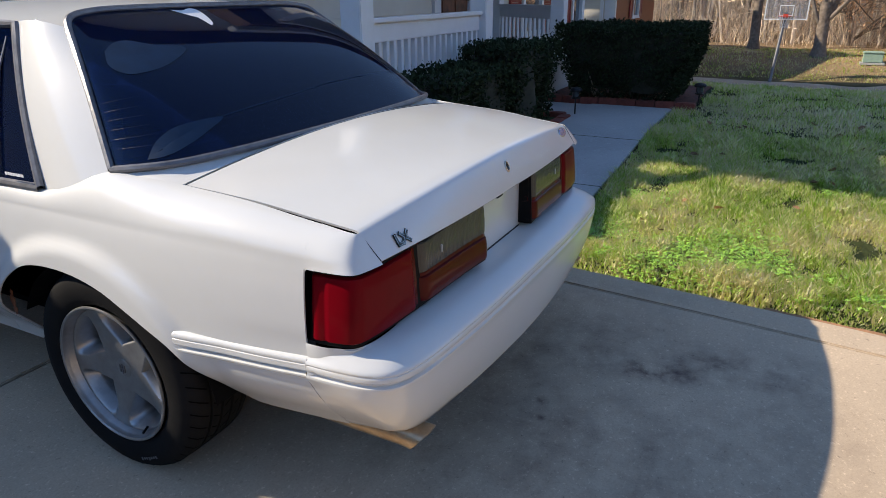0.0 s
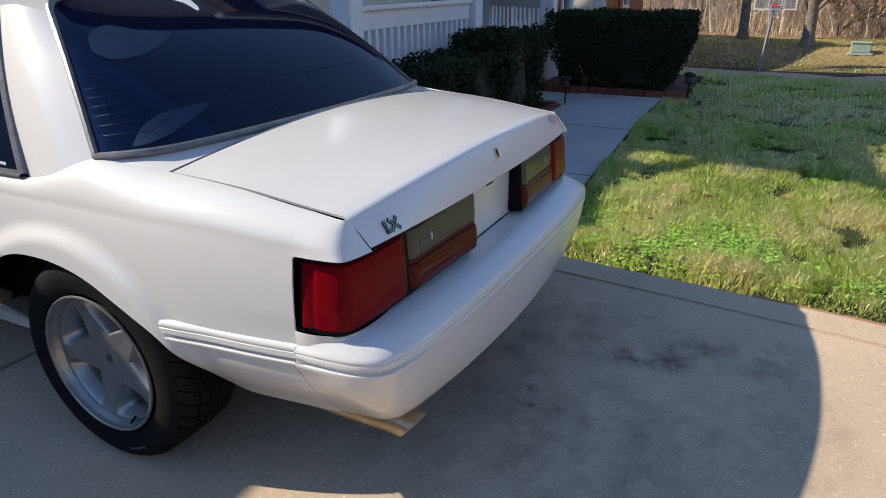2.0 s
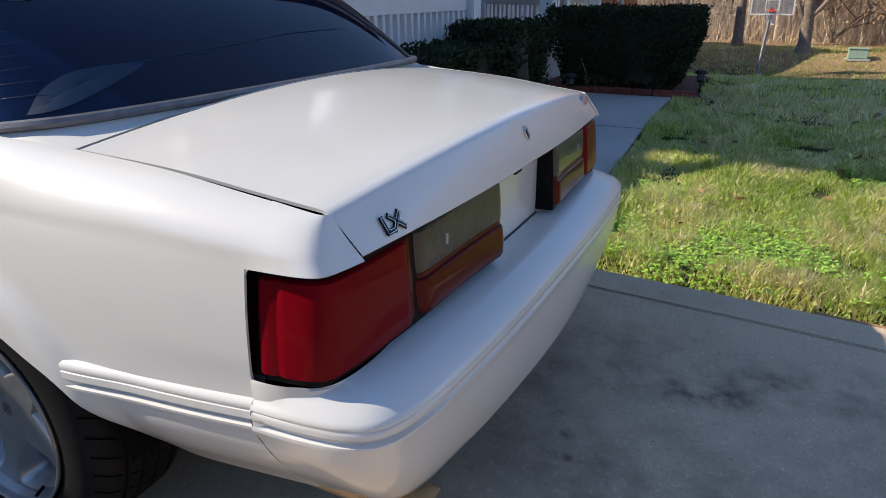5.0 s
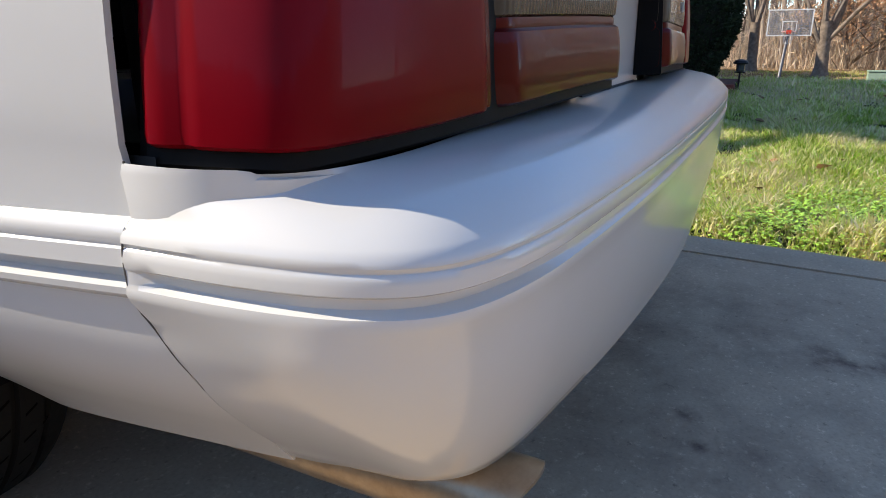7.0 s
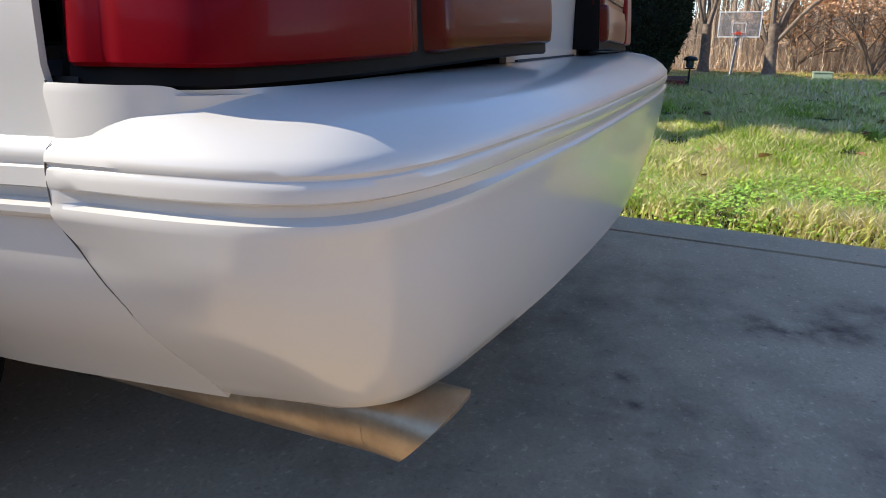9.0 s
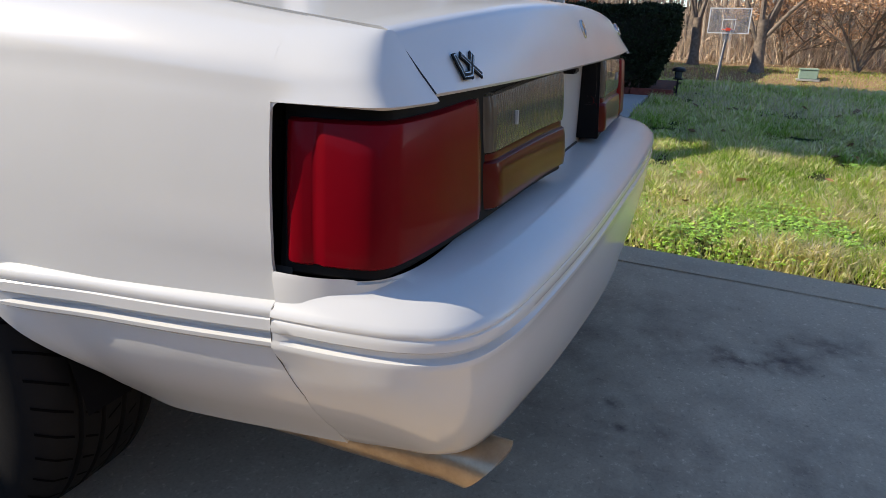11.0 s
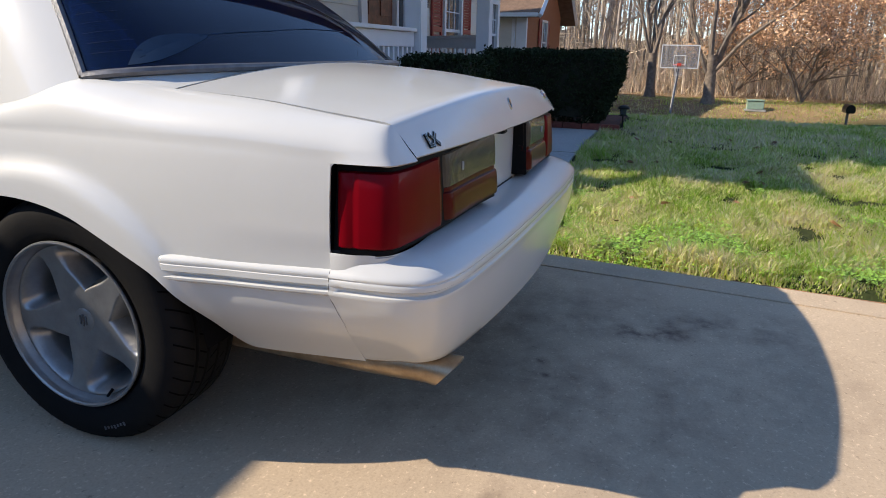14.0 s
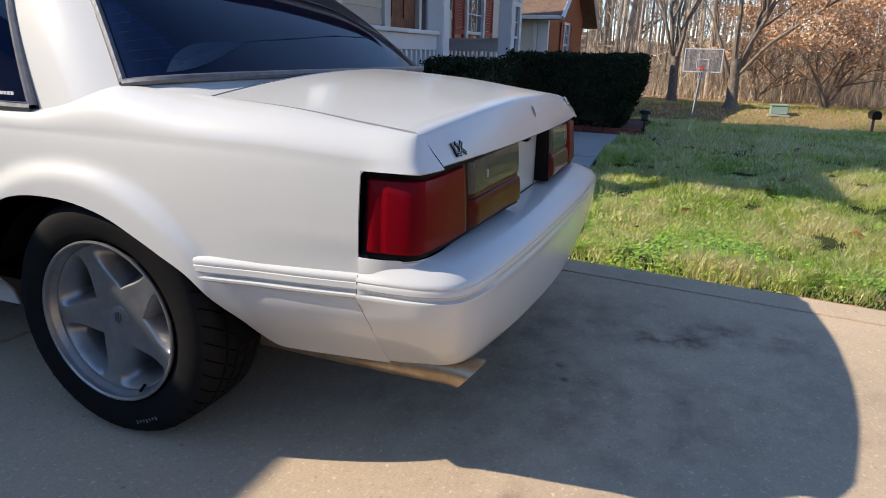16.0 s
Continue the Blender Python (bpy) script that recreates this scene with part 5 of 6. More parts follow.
# ---- plants ----
def leaf_cloud(name, count, place_fn, size, mat, seed, parent=None):
    """Many small folded leaves; place_fn gives centres and outward directions."""
    rng = np.random.default_rng(seed)
    c, out = place_fn(rng, count)
    d = rng.normal(size=(count, 3)) * 0.8 + out
    d /= np.linalg.norm(d, axis=1)[:, None]
    s = np.cross(d, rng.normal(size=(count, 3)))
    s /= np.linalg.norm(s, axis=1)[:, None]
    ln = size * rng.uniform(0.6, 1.4, count)[:, None]
    nrm = np.cross(d, s)
    v = np.stack([c - d * ln * 0.5, c + s * ln * 0.28 + nrm * ln * 0.08, c + d * ln * 0.5, c - s * ln * 0.28 + nrm * ln * 0.08], 1).reshape(-1, 3)
    f = np.arange(count * 4).reshape(-1, 4)
    me = raw_mesh(name, v.tolist(), f.tolist())
    return part(name, me, mat, parent)


def hedge(place, size, label, seed, leaves, ragged=0.06, taper_low=0.75):
    """A clipped hedge: dark twiggy core and a skin of small leaves with an uneven outline."""
    h = thing("hedge", place, label, "hedge")
    sx, sy, sz = size
    rng = random.Random(seed)

    def wobble(p):
        return ragged * noise.noise((p[0] * 3 + seed, p[1] * 3, p[2] * 3))
    bm = bmesh.new()
    block(-sx / 2 * 0.86, -sy / 2 * 0.86, 0.22 * sz, sx / 2 * 0.86, sy / 2 * 0.86, sz * 0.93, bm=bm)
    bmesh.ops.subdivide_edges(bm, edges=bm.edges[:], cuts=7, use_grid_fill=True)
    for v in bm.verts:
        k = taper_low + (1 - taper_low) * min(v.co.z / sz * 1.5, 1)
        v.co.x *= k
        v.co.y *= k
        v.co += Vector((wobble(v.co), wobble(v.co + Vector((5, 0, 0))), wobble(v.co + Vector((0, 7, 0)))))
    part("core", bm, hedge_core, h, smooth=True)
    bm = bmesh.new()
    for i in range(int(28 * sx * sy) + 8):
        x, y = rng.uniform(-sx / 2, sx / 2) * 0.8, rng.uniform(-sy / 2, sy / 2) * 0.8
        tube([(x * 0.6, y * 0.6, -0.02), (x * 0.8, y * 0.8, sz * 0.2), (x, y, sz * 0.5)], [0.012, 0.009, 0.005], 5, bm=bm)
    tagged(part("twig_tangle", bm, bark_wood, h), kind="stuff")

    def skin(r, n):
        face = r.random(n)
        u, v = r.uniform(-1, 1, n), r.uniform(-1, 1, n)
        area = np.array([sx * sy, sx * sz, sx * sz, sy * sz, sy * sz])
        cum = np.cumsum(area / area.sum())
        which = np.searchsorted(cum, face)
        p, o = np.zeros((n, 3)), np.zeros((n, 3))
        zz = 0.12 * sz + (v + 1) / 2 * 0.88 * sz
        top = which == 0
        p[top] = np.stack([u[top] * sx / 2, v[top] * sy / 2, np.full(top.sum(), sz)], 1)
        o[top] = (0, 0, 1)
        for k, (ax, sg) in enumerate(((1, -1), (1, 1), (0, -1), (0, 1))):
            w = which == k + 1
            p[w, 2] = zz[w]
            p[w, ax] = sg * (sx if ax == 0 else sy) / 2
            p[w, 1 - ax] = u[w] * (sy if ax == 0 else sx) / 2
            o[w, ax] = sg
        k = taper_low + (1 - taper_low) * np.minimum(p[:, 2] / sz * 1.5, 1)
        p[:, 0] *= k
        p[:, 1] *= k
        p -= o * (np.abs(r.normal(size=n)) * 0.045)[:, None]
        bump = np.array([ragged * noise.noise((a[0] * 3.5 + seed, a[1] * 3.5, a[2] * 3.5)) for a in p])
        p += o * bump[:, None] + r.normal(size=(n, 3)) * 0.012
        return p, o
    tagged(leaf_cloud("leaves", leaves, skin, 0.034, hedge_leaf, seed, h), kind="stuff")
    return h


Z5 = 0.17
hedge((5.98, -0.02, Z5 - 0.04), (1.15, 1.46, 0.88), "tall clipped dark evergreen hedge in a mulched bed", 3, 26000, 0.07, 0.70)
hedge((3.72, 0.56, 0.10), (0.95, 0.58, 0.84), "clipped evergreen shrub in front of the porch railing", 5, 12000, 0.08)
hedge((2.72, 0.62, 0.06), (1.05, 0.55, 0.74), "lower clipped evergreen shrub in front of the porch railing", 8, 12000, 0.09)

bed = part("mulch_bed", slab([(5.55, -0.78), (7.4, -0.78), (7.4, 0.95), (5.45, 0.95)], top=Z5 + 0.02, depth=0.2, bevel=0.02), mulch, None)
tagged(bed, "dark red mulch bed under the hedge", "garden bed", kind="structure")
bed2 = part("mulch_bed", slab([(1.75, 0.30), (4.55, 0.30), (4.55, 0.95), (1.75, 0.95)], top=0.165, depth=0.3, bevel=0.02), mulch, None)
tagged(bed2, "dark red mulch bed before the porch", "garden bed", kind="structure")
edging = thing("brick_edging", (0, 0, 0), "row of red edging bricks along the mulch bed", "edging", kind="structure")
me = None
for i in range(8):
    y = -0.72 + i * 0.205
    o = part("brick", block(-0.05, -0.098, 0, 0.05, 0.098, 0.075, 0.008), brick_red, edging) if me is None else part("brick", me, None, edging)
    me = o.data
    o.matrix_basis = pose(5.50 + 0.008 * math.sin(i * 2.1), y, Z5, 2 * math.sin(i * 3.3), 3 * math.sin(i * 1.7), 2.5 * math.sin(i * 5.1))
for i in range(10):
    o = part("brick", me, None, edging)
    o.matrix_basis = pose(4.50 - i * 0.205, 0.29 + 0.006 * math.sin(i * 2.7), 0.125 - 0.006 * i, 0, 0, 90 + 2 * math.sin(i * 4.1))
for i in range(3):
    o = part("brick", me, None, edging)
    o.matrix_basis = pose(4.60, 0.40 + i * 0.205, 0.14, 0, 0, 2 * math.sin(i * 4.1))


def path_light(x, y, z):
    p = thing("path_light", (x, y, z), "small black solar path light on a spike", "garden light", "path lights")
    part("stake", tube([(0, 0, -0.05), (0, 0, 0.20)], 0.008, 8), dark_metal, p)
    part("lamp_body", sheet([[(r * math.cos(a), r * math.sin(a), zz) for a in (k * math.pi / 8 for k in range(16))] for r, zz in ((0.018, 0.185), (0.034, 0.20), (0.036, 0.25), (0.03, 0.262))], closed=True, ends=True), house_glass, p)
    part("cap", sheet([[(r * math.cos(a), r * math.sin(a), zz) for a in (k * math.pi / 8 for k in range(16))] for r, zz in ((0.062, 0.255), (0.064, 0.266), (0.05, 0.285), (0.015, 0.295))], closed=True, ends=True), dark_metal, p)
    part("base_ring", sheet([[(r * math.cos(a), r * math.sin(a), zz) for a in (k * math.pi / 8 for k in range(16))] for r, zz in ((0.045, 0.180), (0.047, 0.19), (0.02, 0.196))], closed=True, ends=True), dark_metal, p)


path_light(5.44, -0.85, Z5 + 0.0)
path_light(4.72, 0.24, 0.16)


def branch(bm, start, way, length, radius, depth, rng, spread=0.55, sides=6, droop=0.0):
    """A limb that bends, tapers and forks."""
    steps = max(3, int(length / 0.35)) if depth > 1 else 3
    pts, rad = [Vector(start)], [radius]
    d = Vector(way).normalized()
    for i in range(steps):
        d = (d + Vector((rng.gauss(0, 0.10), rng.gauss(0, 0.10), rng.gauss(0.03 - droop, 0.06)))).normalized()
        pts.append(pts[-1] + d * length / steps)
        rad.append(radius * (1 - 0.55 * (i + 1) / steps))
    tube(pts, rad, sides, caps=False, bm=bm)
    if depth > 0:
        for k in range(rng.choice((2, 3, 3))):
            at = rng.uniform(0.45, 1.0)
            i = min(int(at * steps), steps)
            side = Vector((rng.gauss(0, 1), rng.gauss(0, 1), rng.gauss(0.25, 0.5))).normalized()
            branch(bm, pts[i], d * (1 - spread) + side * spread, length * rng.uniform(0.55, 0.8), rad[i] * rng.uniform(0.55, 0.8), depth - 1, rng, spread, max(3, sides - 1), droop)


def big_tree(x, y, label, seed, leans, height, girth):
    rng = random.Random(seed)
    z = lawn_z(x, y)
    t = thing("tree", (x, y, z), label, "tree")
    bm = bmesh.new()
    foot = [(0, 0, -0.1), (0, 0, 0.06), (0.01, 0, 0.25), (0.02, 0.01, 0.7), (0.0, 0.03, 1.4), (0.02, 0.05, height)]
    tube(foot, [girth * 1.75, girth * 1.4, girth * 1.08, girth, girth * 0.95, girth * 0.92], 16, bm=bm)
    part("trunk", bm, bark, t, smooth=True)
    for (lx, ly, r) in leans:
        bm = bmesh.new()
        branch(bm, (0.02, 0.05, height * rng.uniform(0.72, 0.97)), (lx, ly, 1), rng.uniform(2.8, 3.8), girth * r, 4, rng, 0.42, 8)
        part("limb", bm, bark, t, smooth=True)
    return t


big_tree(21.0, -0.4, "bare grey tree with several upright limbs at the wood's edge", 11, [(0.1, 0.22, 0.55), (-0.1, -0.14, 0.6), (0.2, 0.05, 0.45), (-0.15, 0.36, 0.4), (0.1, -0.34, 0.42)], 1.2, 0.135)
big_tree(19.6, -2.15, "bare grey forked tree with wide limbs at the wood's edge", 21, [(-0.1, 0.10, 0.55), (0.0, -0.42, 0.62), (0.25, -0.12, 0.5), (-0.2, 0.28, 0.4), (-0.1, -0.62, 0.42), (0.1, -0.26, 0.5)], 0.95, 0.15)

rng = random.Random(5)
bm = bmesh.new()
for i in range(900):
    x = 23.0 + 24 * rng.random() ** 1.3
    y = rng.uniform(-30, 17) * (0.6 + x / 60)
    z = lawn_z(x, y)
    hgt, r = rng.uniform(6, 13), rng.uniform(0.014, 0.055) * (2.2 if rng.random() < 0.07 else 1)
    lean = (rng.gauss(0, 0.35), rng.gauss(0, 0.5))
    pts = [(x + lean[0] * f * f + rng.gauss(0, 0.06), y + lean[1] * f * f + rng.gauss(0, 0.06), z - 0.2 + hgt * f) for f in (0, 0.25, 0.5, 0.75, 1.0)]
    tube(pts, [r * 1.25, r, r * 0.85, r * 0.6, r * 0.25], 6, caps=False, bm=bm)
    for k in range(rng.randint(5, 10)):
        f = rng.uniform(0.25, 0.98)
        p = Vector(pts[0]).lerp(Vector(pts[-1]), f)
        branch(bm, p, (rng.gauss(0, 0.7), rng.gauss(0, 0.9), rng.uniform(0.2, 1.0)), rng.uniform(0.8, 2.4), r * 0.4, 1, rng, 0.5, 3)
woods = part("woodland", bm, bark_wood, None)
tagged(woods, "bare tan winter woodland of thin trunks and branches", "woods", kind="stuff")

# undergrowth: dense dry stems
def stems(seed, count, x_rng, y_rng, h_rng, width):
    r = np.random.default_rng(seed)
    x, y = r.uniform(*x_rng, count), r.uniform(*y_rng, count)
    z = np.array([lawn_z(a, b) for a, b in zip(x, y)]) - 0.03
    h = r.uniform(*h_rng, count) * r.uniform(0.4, 1.0, count)
    w = width * r.uniform(0.5, 1.5, count)
    lx, ly = r.normal(0, 0.4, count) * h, r.normal(0, 0.5, count) * h
    a = r.uniform(0, np.pi, count)
    dx, dy = np.cos(a) * w, np.sin(a) * w
    mid = np.stack([x + lx * 0.35, y + ly * 0.35, z + h * 0.55], 1)
    v = np.stack([np.stack([x - dx, y - dy, z], 1), np.stack([x + dx, y + dy, z], 1), mid + np.stack([dx, dy, 0 * z], 1) * 0.7, mid - np.stack([dx, dy, 0 * z], 1) * 0.7,
                  np.stack([x + lx, y + ly, z + h], 1)], 1).reshape(-1, 3)
    b = np.arange(count) * 5
    f = [q for i in b.tolist() for q in ((i, i + 1, i + 2, i + 3), (i + 3, i + 2, i + 4))]
    return raw_mesh("undergrowth", v.tolist(), f)


brush = part("undergrowth", stems(4, 42000, (22.2, 40), (-27, 14), (0.2, 2.2), 0.0055), twig, None)
tagged(brush, "dense dry brush and saplings under the winter trees", "undergrowth", kind="stuff")


# fine twigs in the air between the trunks
def twigs(seed, count):
    r = np.random.default_rng(seed)
    x, y = r.uniform(22.5, 36, count), r.uniform(-24, 13, count)
    z = 0.4 + 8.6 * r.uniform(0, 1, count) ** 1.5 + np.array([lawn_z(a, b) for a, b in zip(x, y)])
    c = np.stack([x, y, z], 1)
    d = r.normal(size=(count, 3)) * (0.6, 0.9, 0.7) + (0, 0, 0.45)
    d *= (r.uniform(0.5, 1.5, count) / np.linalg.norm(d, axis=1))[:, None]
    s = np.cross(d, r.normal(size=(count, 3)))
    s *= (r.uniform(0.004, 0.010, count) / np.linalg.norm(s, axis=1))[:, None]
    bend = c + d * 0.55 + r.normal(size=(count, 3)) * 0.07
    v = np.stack([c - s, c + s, bend + s * 0.7, bend - s * 0.7, c + d], 1).reshape(-1, 3)
    f = [q for i in range(0, count * 5, 5) for q in ((i, i + 1, i + 2, i + 3), (i + 3, i + 2, i + 4))]
    return raw_mesh("twigs", v.tolist(), f)


tagged(part("twigs", twigs(14, 30000), twig, None), "tangle of fine bare twigs between the trunks", "twigs", kind="stuff")


def bush(x, y, label, seed, spread, height, leaves):
    rng_b = random.Random(seed)
    t = thing("tree", (x, y, lawn_z(x, y)), label, "tree")
    for k in range(5):
        bm = bmesh.new()
        branch(bm, (rng_b.gauss(0, 0.15), rng_b.gauss(0, 0.15), -0.05), (rng_b.gauss(0, 0.35), rng_b.gauss(0, 0.45), 1), height * 0.42, 0.05, 4, rng_b, 0.6, 5)
        part("branch", bm, bark, t)

    def cloud(r, n):
        k = 60
        cc = r.normal(size=(k, 3)) * (spread * 0.42, spread * 0.5, height * 0.20) + (0, 0, height * 0.55)
        w = r.integers(0, k, n)
        p = cc[w] + r.normal(size=(n, 3)) * (0.30, 0.30, 0.12)
        p[:, 2] = np.maximum(p[:, 2], 0.3)
        return p, r.normal(size=(n, 3)) * 0.5 + (0, 0, -0.3)
    tagged(leaf_cloud("leaves", leaves, cloud, 0.085, beech_leaf, seed, t), kind="stuff")


bush(21.0, -4.9, "young beech holding its dry orange-brown leaves", 31, 3.0, 4.6, 16000)
bush(22.5, -8.6, "beech with dry orange-brown leaves at the wood's edge", 33, 3.4, 6.0, 13000)
bush(23.5, -2.9, "thin beech sapling with dry leaves", 37, 1.6, 4.2, 3500)

far_wood = material("far_winter_wood", (0.32, 0.26, 0.20), rough=1.0, color2=(0.17, 0.14, 0.105), scale=1.2)
hill = part("far_hill", sheet([[(58 + 3 * math.sin(y * 0.3), y, -1 + f * (3.5 + 1.6 * noise.noise((y * 0.13, 2, 0)) + 0.9 * noise.noise((y * 0.9, 5, 0)) + 0.6 * noise.noise((y * 3.1, 8, 0)))) for y in np.linspace(-120, 90, 260)] for f in (0, 0.5, 1)]), far_wood, None)
# unseen ring added behind the view; blocks low sky and darkens reflections
ring = []
for a in np.linspace(math.radians(112), math.radians(300), 220):
    h = 10.0 + 2.5 * noise.noise((a * 5, 1, 0)) + 1.4 * noise.noise((a * 30, 4, 0)) + 0.8 * noise.noise((a * 110, 9, 0))
    ring.append([(38 * math.cos(a), 38 * math.sin(a), z) for z in (-0.5, h * 0.5, h)])
tagged(part("unseen_ring", sheet(ring), far_wood, None), "unseen grey-brown ring added behind the view to hold back the low sky", "backdrop", kind="structure")
tagged(hill, "grey-brown mass of distant winter woods", "backdrop", kind="structure")

# ---- basketball stand, utility box, bin ----
def basketball_stand(x, y):
    z = -0.72
    s = thing("basketball_stand", (x, y, z), "portable basketball hoop with a clear backboard on a leaning pole", "basketball hoop")
    s.scale = (0.68, 0.68, 0.68)
    part("pole", tube([(-0.70, 0.18, -0.50), (-0.1, 0.08, 1.1), (0.22, 0.0, 2.25)], 0.055, 10), trim_grey, s, smooth=True)
    part("brace", tube([(0.25, 0.0, 2.0), (0.06, 0.0, 2.25)], 0.03, 6), trim_grey, s)
    bb = part("backboard", block(-0.015, -0.68, 2.02, 0.015, 0.68, 2.86, 0.008), board_clear, s)
    part("board_frame", wall_y(0.66, 0.70, 2.0, 2.88), white_paint, bb)
    part("target_frame", wall_y(0.20, 0.225, 2.14, 2.50), white_paint, bb)
    part("rim", tube([(-0.25 + 0.21 * math.cos(a), 0.21 * math.sin(a), 2.14) for a in np.linspace(0, 2 * math.pi, 25)], 0.012, 6), rim_orange, s)
    part("rim_bracket", block(-0.06, -0.08, 2.08, -0.016, 0.08, 2.2, 0.008), rim_orange, s)
    bm = bmesh.new()
    for k in range(12):
        for sg in (-1, 1):
            a = 2 * math.pi * k / 12
            tube([(-0.25 + r * math.cos(a + sg * w), r * math.sin(a + sg * w), zz) for r, zz, w in ((0.205, 2.13, 0), (0.16, 1.98, 0.26), (0.12, 1.84, 0.5), (0.13, 1.74, 0.7))], 0.006, 3, bm=bm)
    part("net", bm, net_white, s)


def wall_y(w_in, w_out, z0, z1):
    d = w_out - w_in
    bm = bmesh.new()
    block(-0.021, -w_out, z0, 0.021, w_out, z0 + d, bm=bm)
    block(-0.021, -w_out, z1 - d, 0.021, w_out, z1, bm=bm)
    block(-0.021, -w_out, z0 + d, 0.021, -w_in, z1 - d, bm=bm)
    block(-0.021, w_in, z0 + d, 0.021, w_out, z1 - d, bm=bm)
    return bm


basketball_stand(17.0, -1.25)
ub = thing("utility_box", (19.0, -3.4, lawn_z(19.0, -3.4)), "pale green metal utility box on the grass", "utility box")
ub.scale = (0.5, 0.5, 0.55)
part("cabinet", block(-0.35, -0.44, 0.05, 0.35, 0.44, 0.46, 0.03), utility_green, ub)
part("lid", block(-0.38, -0.47, 0.465, 0.38, 0.47, 0.53, 0.02), utility_green, ub)
part("pad", block(-0.45, -0.55, -0.05, 0.45, 0.55, 0.045, 0.01), walk_concrete, ub)
mb = thing("mailbox", (15.6, -5.05, lawn_z(15.6, -5.05)), "dark mailbox on a thin post", "mailbox")
part("post", tube([(0, 0.0, -0.1), (0.0, 0.01, 0.5)], 0.028, 8), bark, mb)
part("box", sheet([[(x, 0.10 * math.cos(a), 0.55 + 0.12 * max(math.sin(a), -0.6)) for a in (k * math.pi / 8 for k in range(16))] for x in (-0.22, 0.22)], closed=True, ends=True), dark_metal, mb)

# bare red soil along the slab's edge
soil_rows = [[(drive_edge(y) + o + (0.02 * noise.noise((y * 5, o * 9, 2)) if o > 0.01 else 0), y, -0.012 + h + 0.006 * noise.noise((y * 9, o * 30, 4))) for o, h in ((0.004, -0.004), (0.02, 0.0), (0.045, 0.0), (0.08, -0.03))] for y in np.linspace(-4.6, -1.75, 60)]
tagged(part("soil_edge", sheet(soil_rows), red_soil, None, smooth=True), "bare red clay soil along the driveway edge", "soil", kind="structure")

# ---- grass ----
def blades(seed, count, x_rng, y_rng, h, w, patchy=0.0):
    r = np.random.default_rng(seed)
    x, y = r.uniform(*x_rng, count), r.uniform(*y_rng, count)
    edge = np.array([drive_edge(max(b, -9.0)) for b in y])
    ok = (x > edge + 0.01 + r.uniform(-0.03, 0.05, count)) & ~((y > -0.63) & (x < 5.6)) & ~((x > 5.42) & (x < 7.5) & (y > -0.82)) & ~((x > 15.5) & (x < 17.15))
    clump = np.array([noise.noise((a * 2.6, b * 2.6, 3)) + 0.8 * noise.noise((a * 8, b * 8, 9)) for a, b in zip(x, y)])
    ok &= clump > r.uniform(-0.75, -0.15, count) - patchy
    x, y, clump, inset = x[ok], y[ok], clump[ok], np.clip((x - edge)[ok] / 0.22, 0, 1)
    n = len(x)
    z = np.array([lawn_z(a, b) for a, b in zip(x, y)]) - 0.004
    hh = h * r.uniform(0.45, 1.2, n) * (0.85 + 1.0 * np.clip(clump, -0.5, 0.8)) * (0.4 + 0.6 * inset)
    a = r.uniform(0, 2 * np.pi, n)
    lean = r.uniform(0.2, 1.35, n) * hh
    ww = w * r.uniform(0.6, 1.4, n)
    sx, sy = -np.sin(a) * ww, np.cos(a) * ww
    lx, ly = np.cos(a) * lean, np.sin(a) * lean
    v = np.stack([np.stack([x - sx, y - sy, z], 1), np.stack([x + sx, y + sy, z], 1),
                  np.stack([x + lx * 0.3 + sx * 0.8, y + ly * 0.3 + sy * 0.8, z + hh * 0.6], 1), np.stack([x + lx * 0.3 - sx * 0.8, y + ly * 0.3 - sy * 0.8, z + hh * 0.6], 1),
                  np.stack([x + lx, y + ly, z + hh], 1)], 1).reshape(-1, 3)
    b = np.arange(n) * 5
    f = [q for i in b.tolist() for q in ((i, i + 1, i + 2, i + 3), (i + 3, i + 2, i + 4))]
    return raw_mesh("grass", v.tolist(), f)


for nm, me in (("grass", blades(1, 240000, (1.2, 4.4), (-4.6, -0.5), 0.062, 0.0032, 0.0)), ("grass", blades(2, 250000, (4.3, 12.6), (-7.2, 0.5), 0.056, 0.0036, 0.2)), ("grass", blades(3, 60000, (12.4, 21.5), (-14, 5), 0.06, 0.007, 0.3))):
    tagged(part(nm, me, grass, None), "uneven winter lawn, green with straw-coloured blades", "grass", kind="stuff")

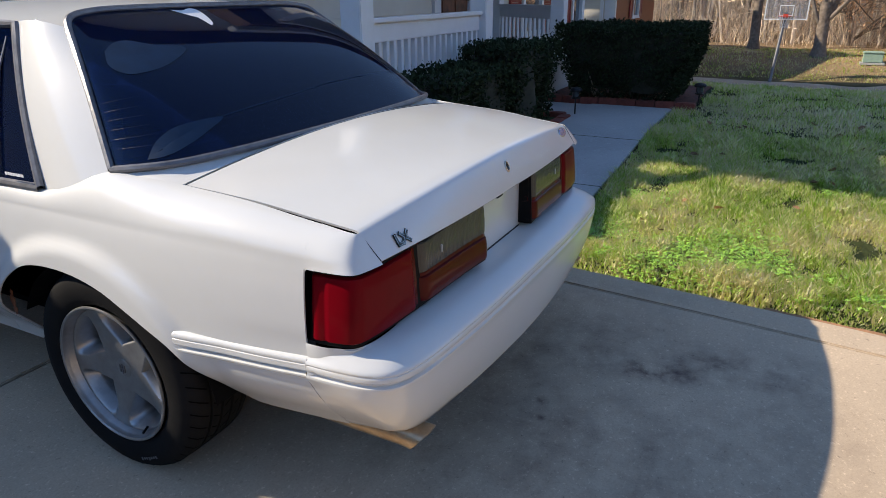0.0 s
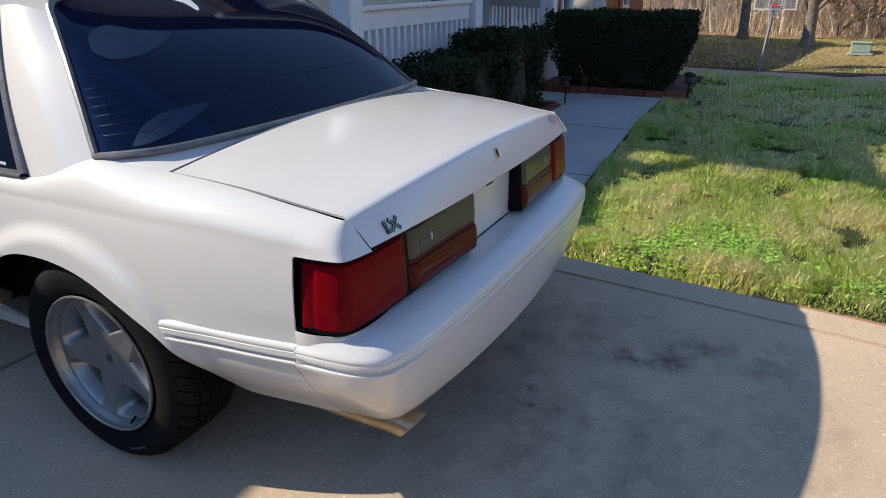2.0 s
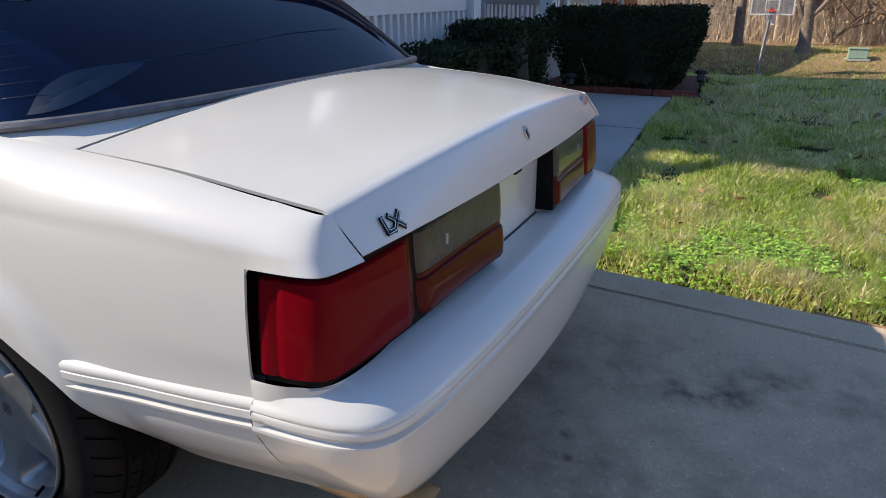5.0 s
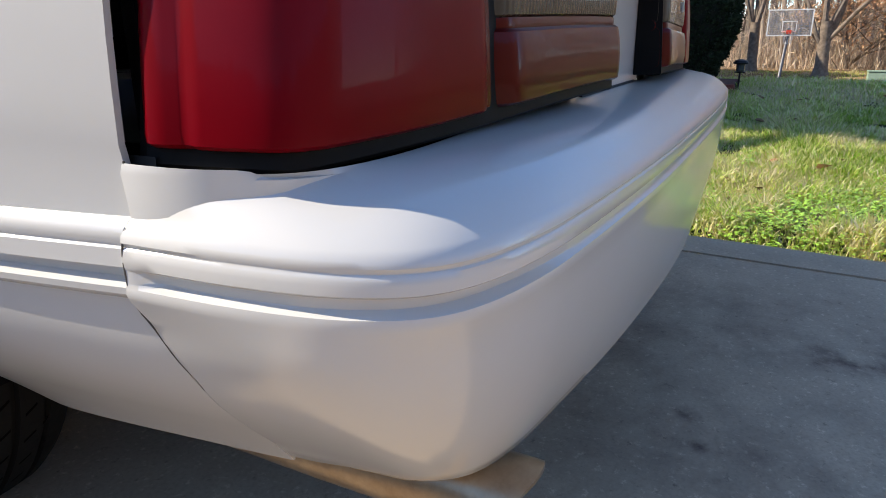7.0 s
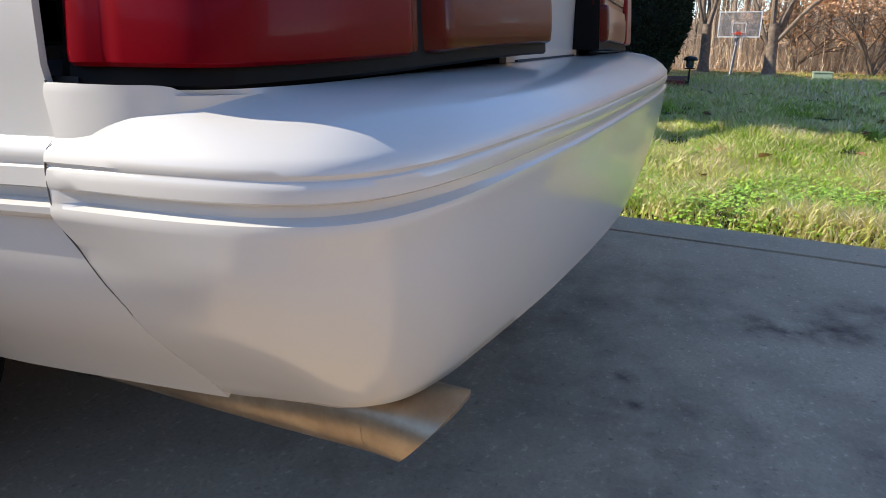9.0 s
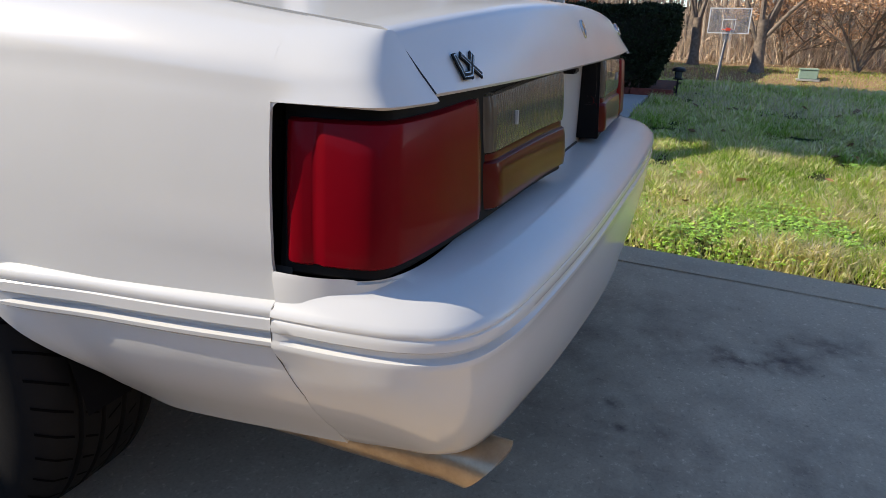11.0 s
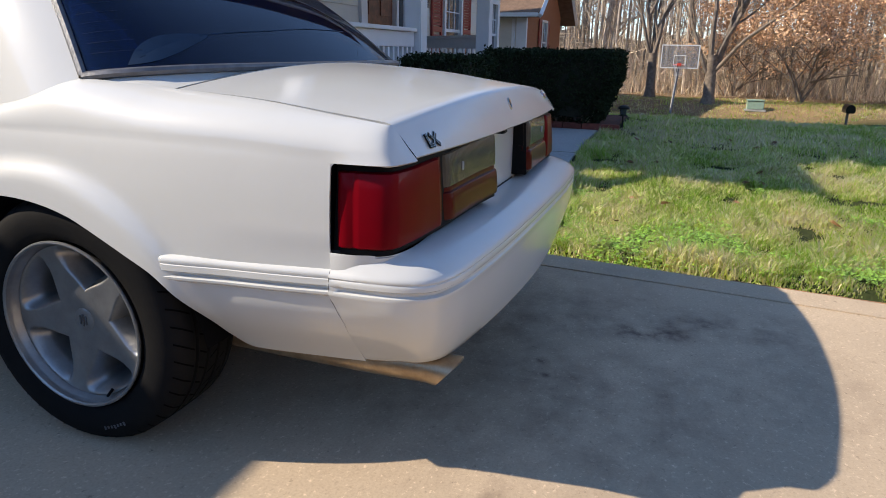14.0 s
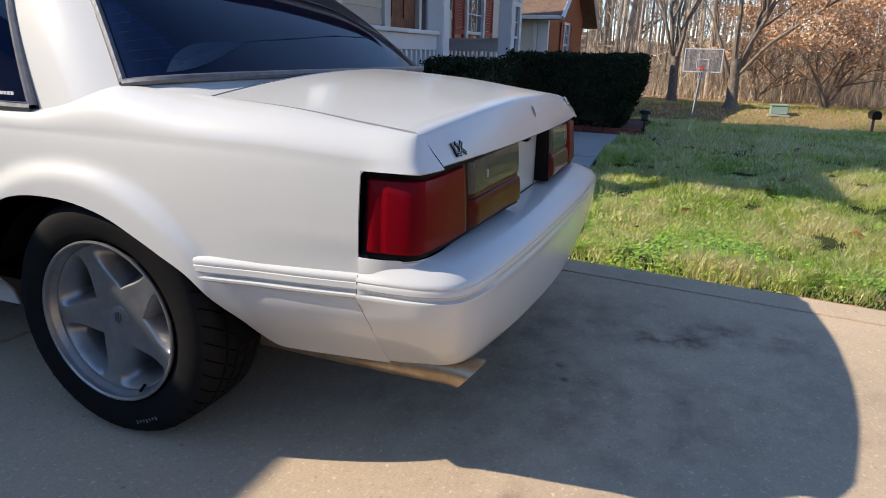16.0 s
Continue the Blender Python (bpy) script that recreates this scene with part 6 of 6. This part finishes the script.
# clover patch and longer straw blades
def clover(seed, count):
    r = np.random.default_rng(seed)
    x, y = r.uniform(1.3, 3.0, count), r.uniform(-2.9, -0.62, count)
    edge = np.array([drive_edge(b) for b in y])
    dens = np.array([noise.noise((a * 1.7 + 4, b * 1.7, 5)) + 0.4 * noise.noise((a * 6, b * 6, 1)) for a, b in zip(x, y)])
    ok = (x > edge + 0.03) & (dens + 0.35 - 0.5 * np.clip(x - edge - 0.45, 0, 2) > r.uniform(0, 0.35, count))
    x, y = x[ok], y[ok]
    n = len(x)
    z = np.array([lawn_z(a, b) for a, b in zip(x, y)]) + r.uniform(0.015, 0.05, n)
    c = np.stack([x, y, z], 1)
    v, f = [], []
    turn = r.uniform(0, 6.28, n)
    size = r.uniform(0.006, 0.012, n)
    for leaf in range(3):
        a = turn + leaf * 2.094
        d = np.stack([np.cos(a), np.sin(a), r.normal(0, 0.25, n)], 1) * size[:, None]
        s = np.stack([-np.sin(a), np.cos(a), r.normal(0, 0.25, n)], 1) * (size * 0.55)[:, None]
        v.append(np.stack([c, c + d * 0.6 + s, c + d * 1.15, c + d * 0.6 - s], 1).reshape(-1, 3))
    v = np.concatenate(v)
    return raw_mesh("clover", v.tolist(), np.arange(len(v)).reshape(-1, 4).tolist())


tagged(part("clover", clover(6, 26000), clover_green, None), "low bright green clover patch in the lawn", "clover", kind="stuff")
tagged(part("straw", blades(9, 22000, (1.2, 6.0), (-4.6, -0.5), 0.062, 0.0022, 0.0), straw, None), "longer straw-coloured grass blades in the lawn", "grass", kind="stuff")

# fallen leaves
rng = random.Random(12)
bm = bmesh.new()
rows = [[(-0.03, 0, 0.004), (-0.012, 0.018, 0.010), (0.012, 0.017, 0.012), (0.035, 0, 0.006)], [(-0.03, 0, 0.004), (-0.012, 0, 0.0), (0.012, 0, 0.001), (0.035, 0, 0.006)], [(-0.03, 0, 0.004), (-0.012, -0.018, 0.012), (0.012, -0.016, 0.009), (0.035, 0, 0.006)]]
leaf_me = bpy.data.meshes.new("fallen_leaf")
tmp = sheet(rows)
bmesh.ops.remove_doubles(tmp, verts=tmp.verts, dist=0.0005)
tmp.to_mesh(leaf_me)
tmp.free()
leaf_me.materials.append(dead_leaf)
for i in range(46):
    x, y = rng.uniform(1.45, 5.0), rng.uniform(-4.2, -0.75)
    lf = new("fallen_leaf", leaf_me)
    s = rng.uniform(0.7, 1.5)
    lf.matrix_basis = Matrix.LocRotScale((x, y, lawn_z(x, y) + 0.035), Euler((rng.gauss(0, 0.4), rng.gauss(0, 0.4), rng.uniform(0, 6.3))), (s, s, s))
    tagged(lf, "dry brown fallen leaf on the lawn", "leaf", "fallen leaves")
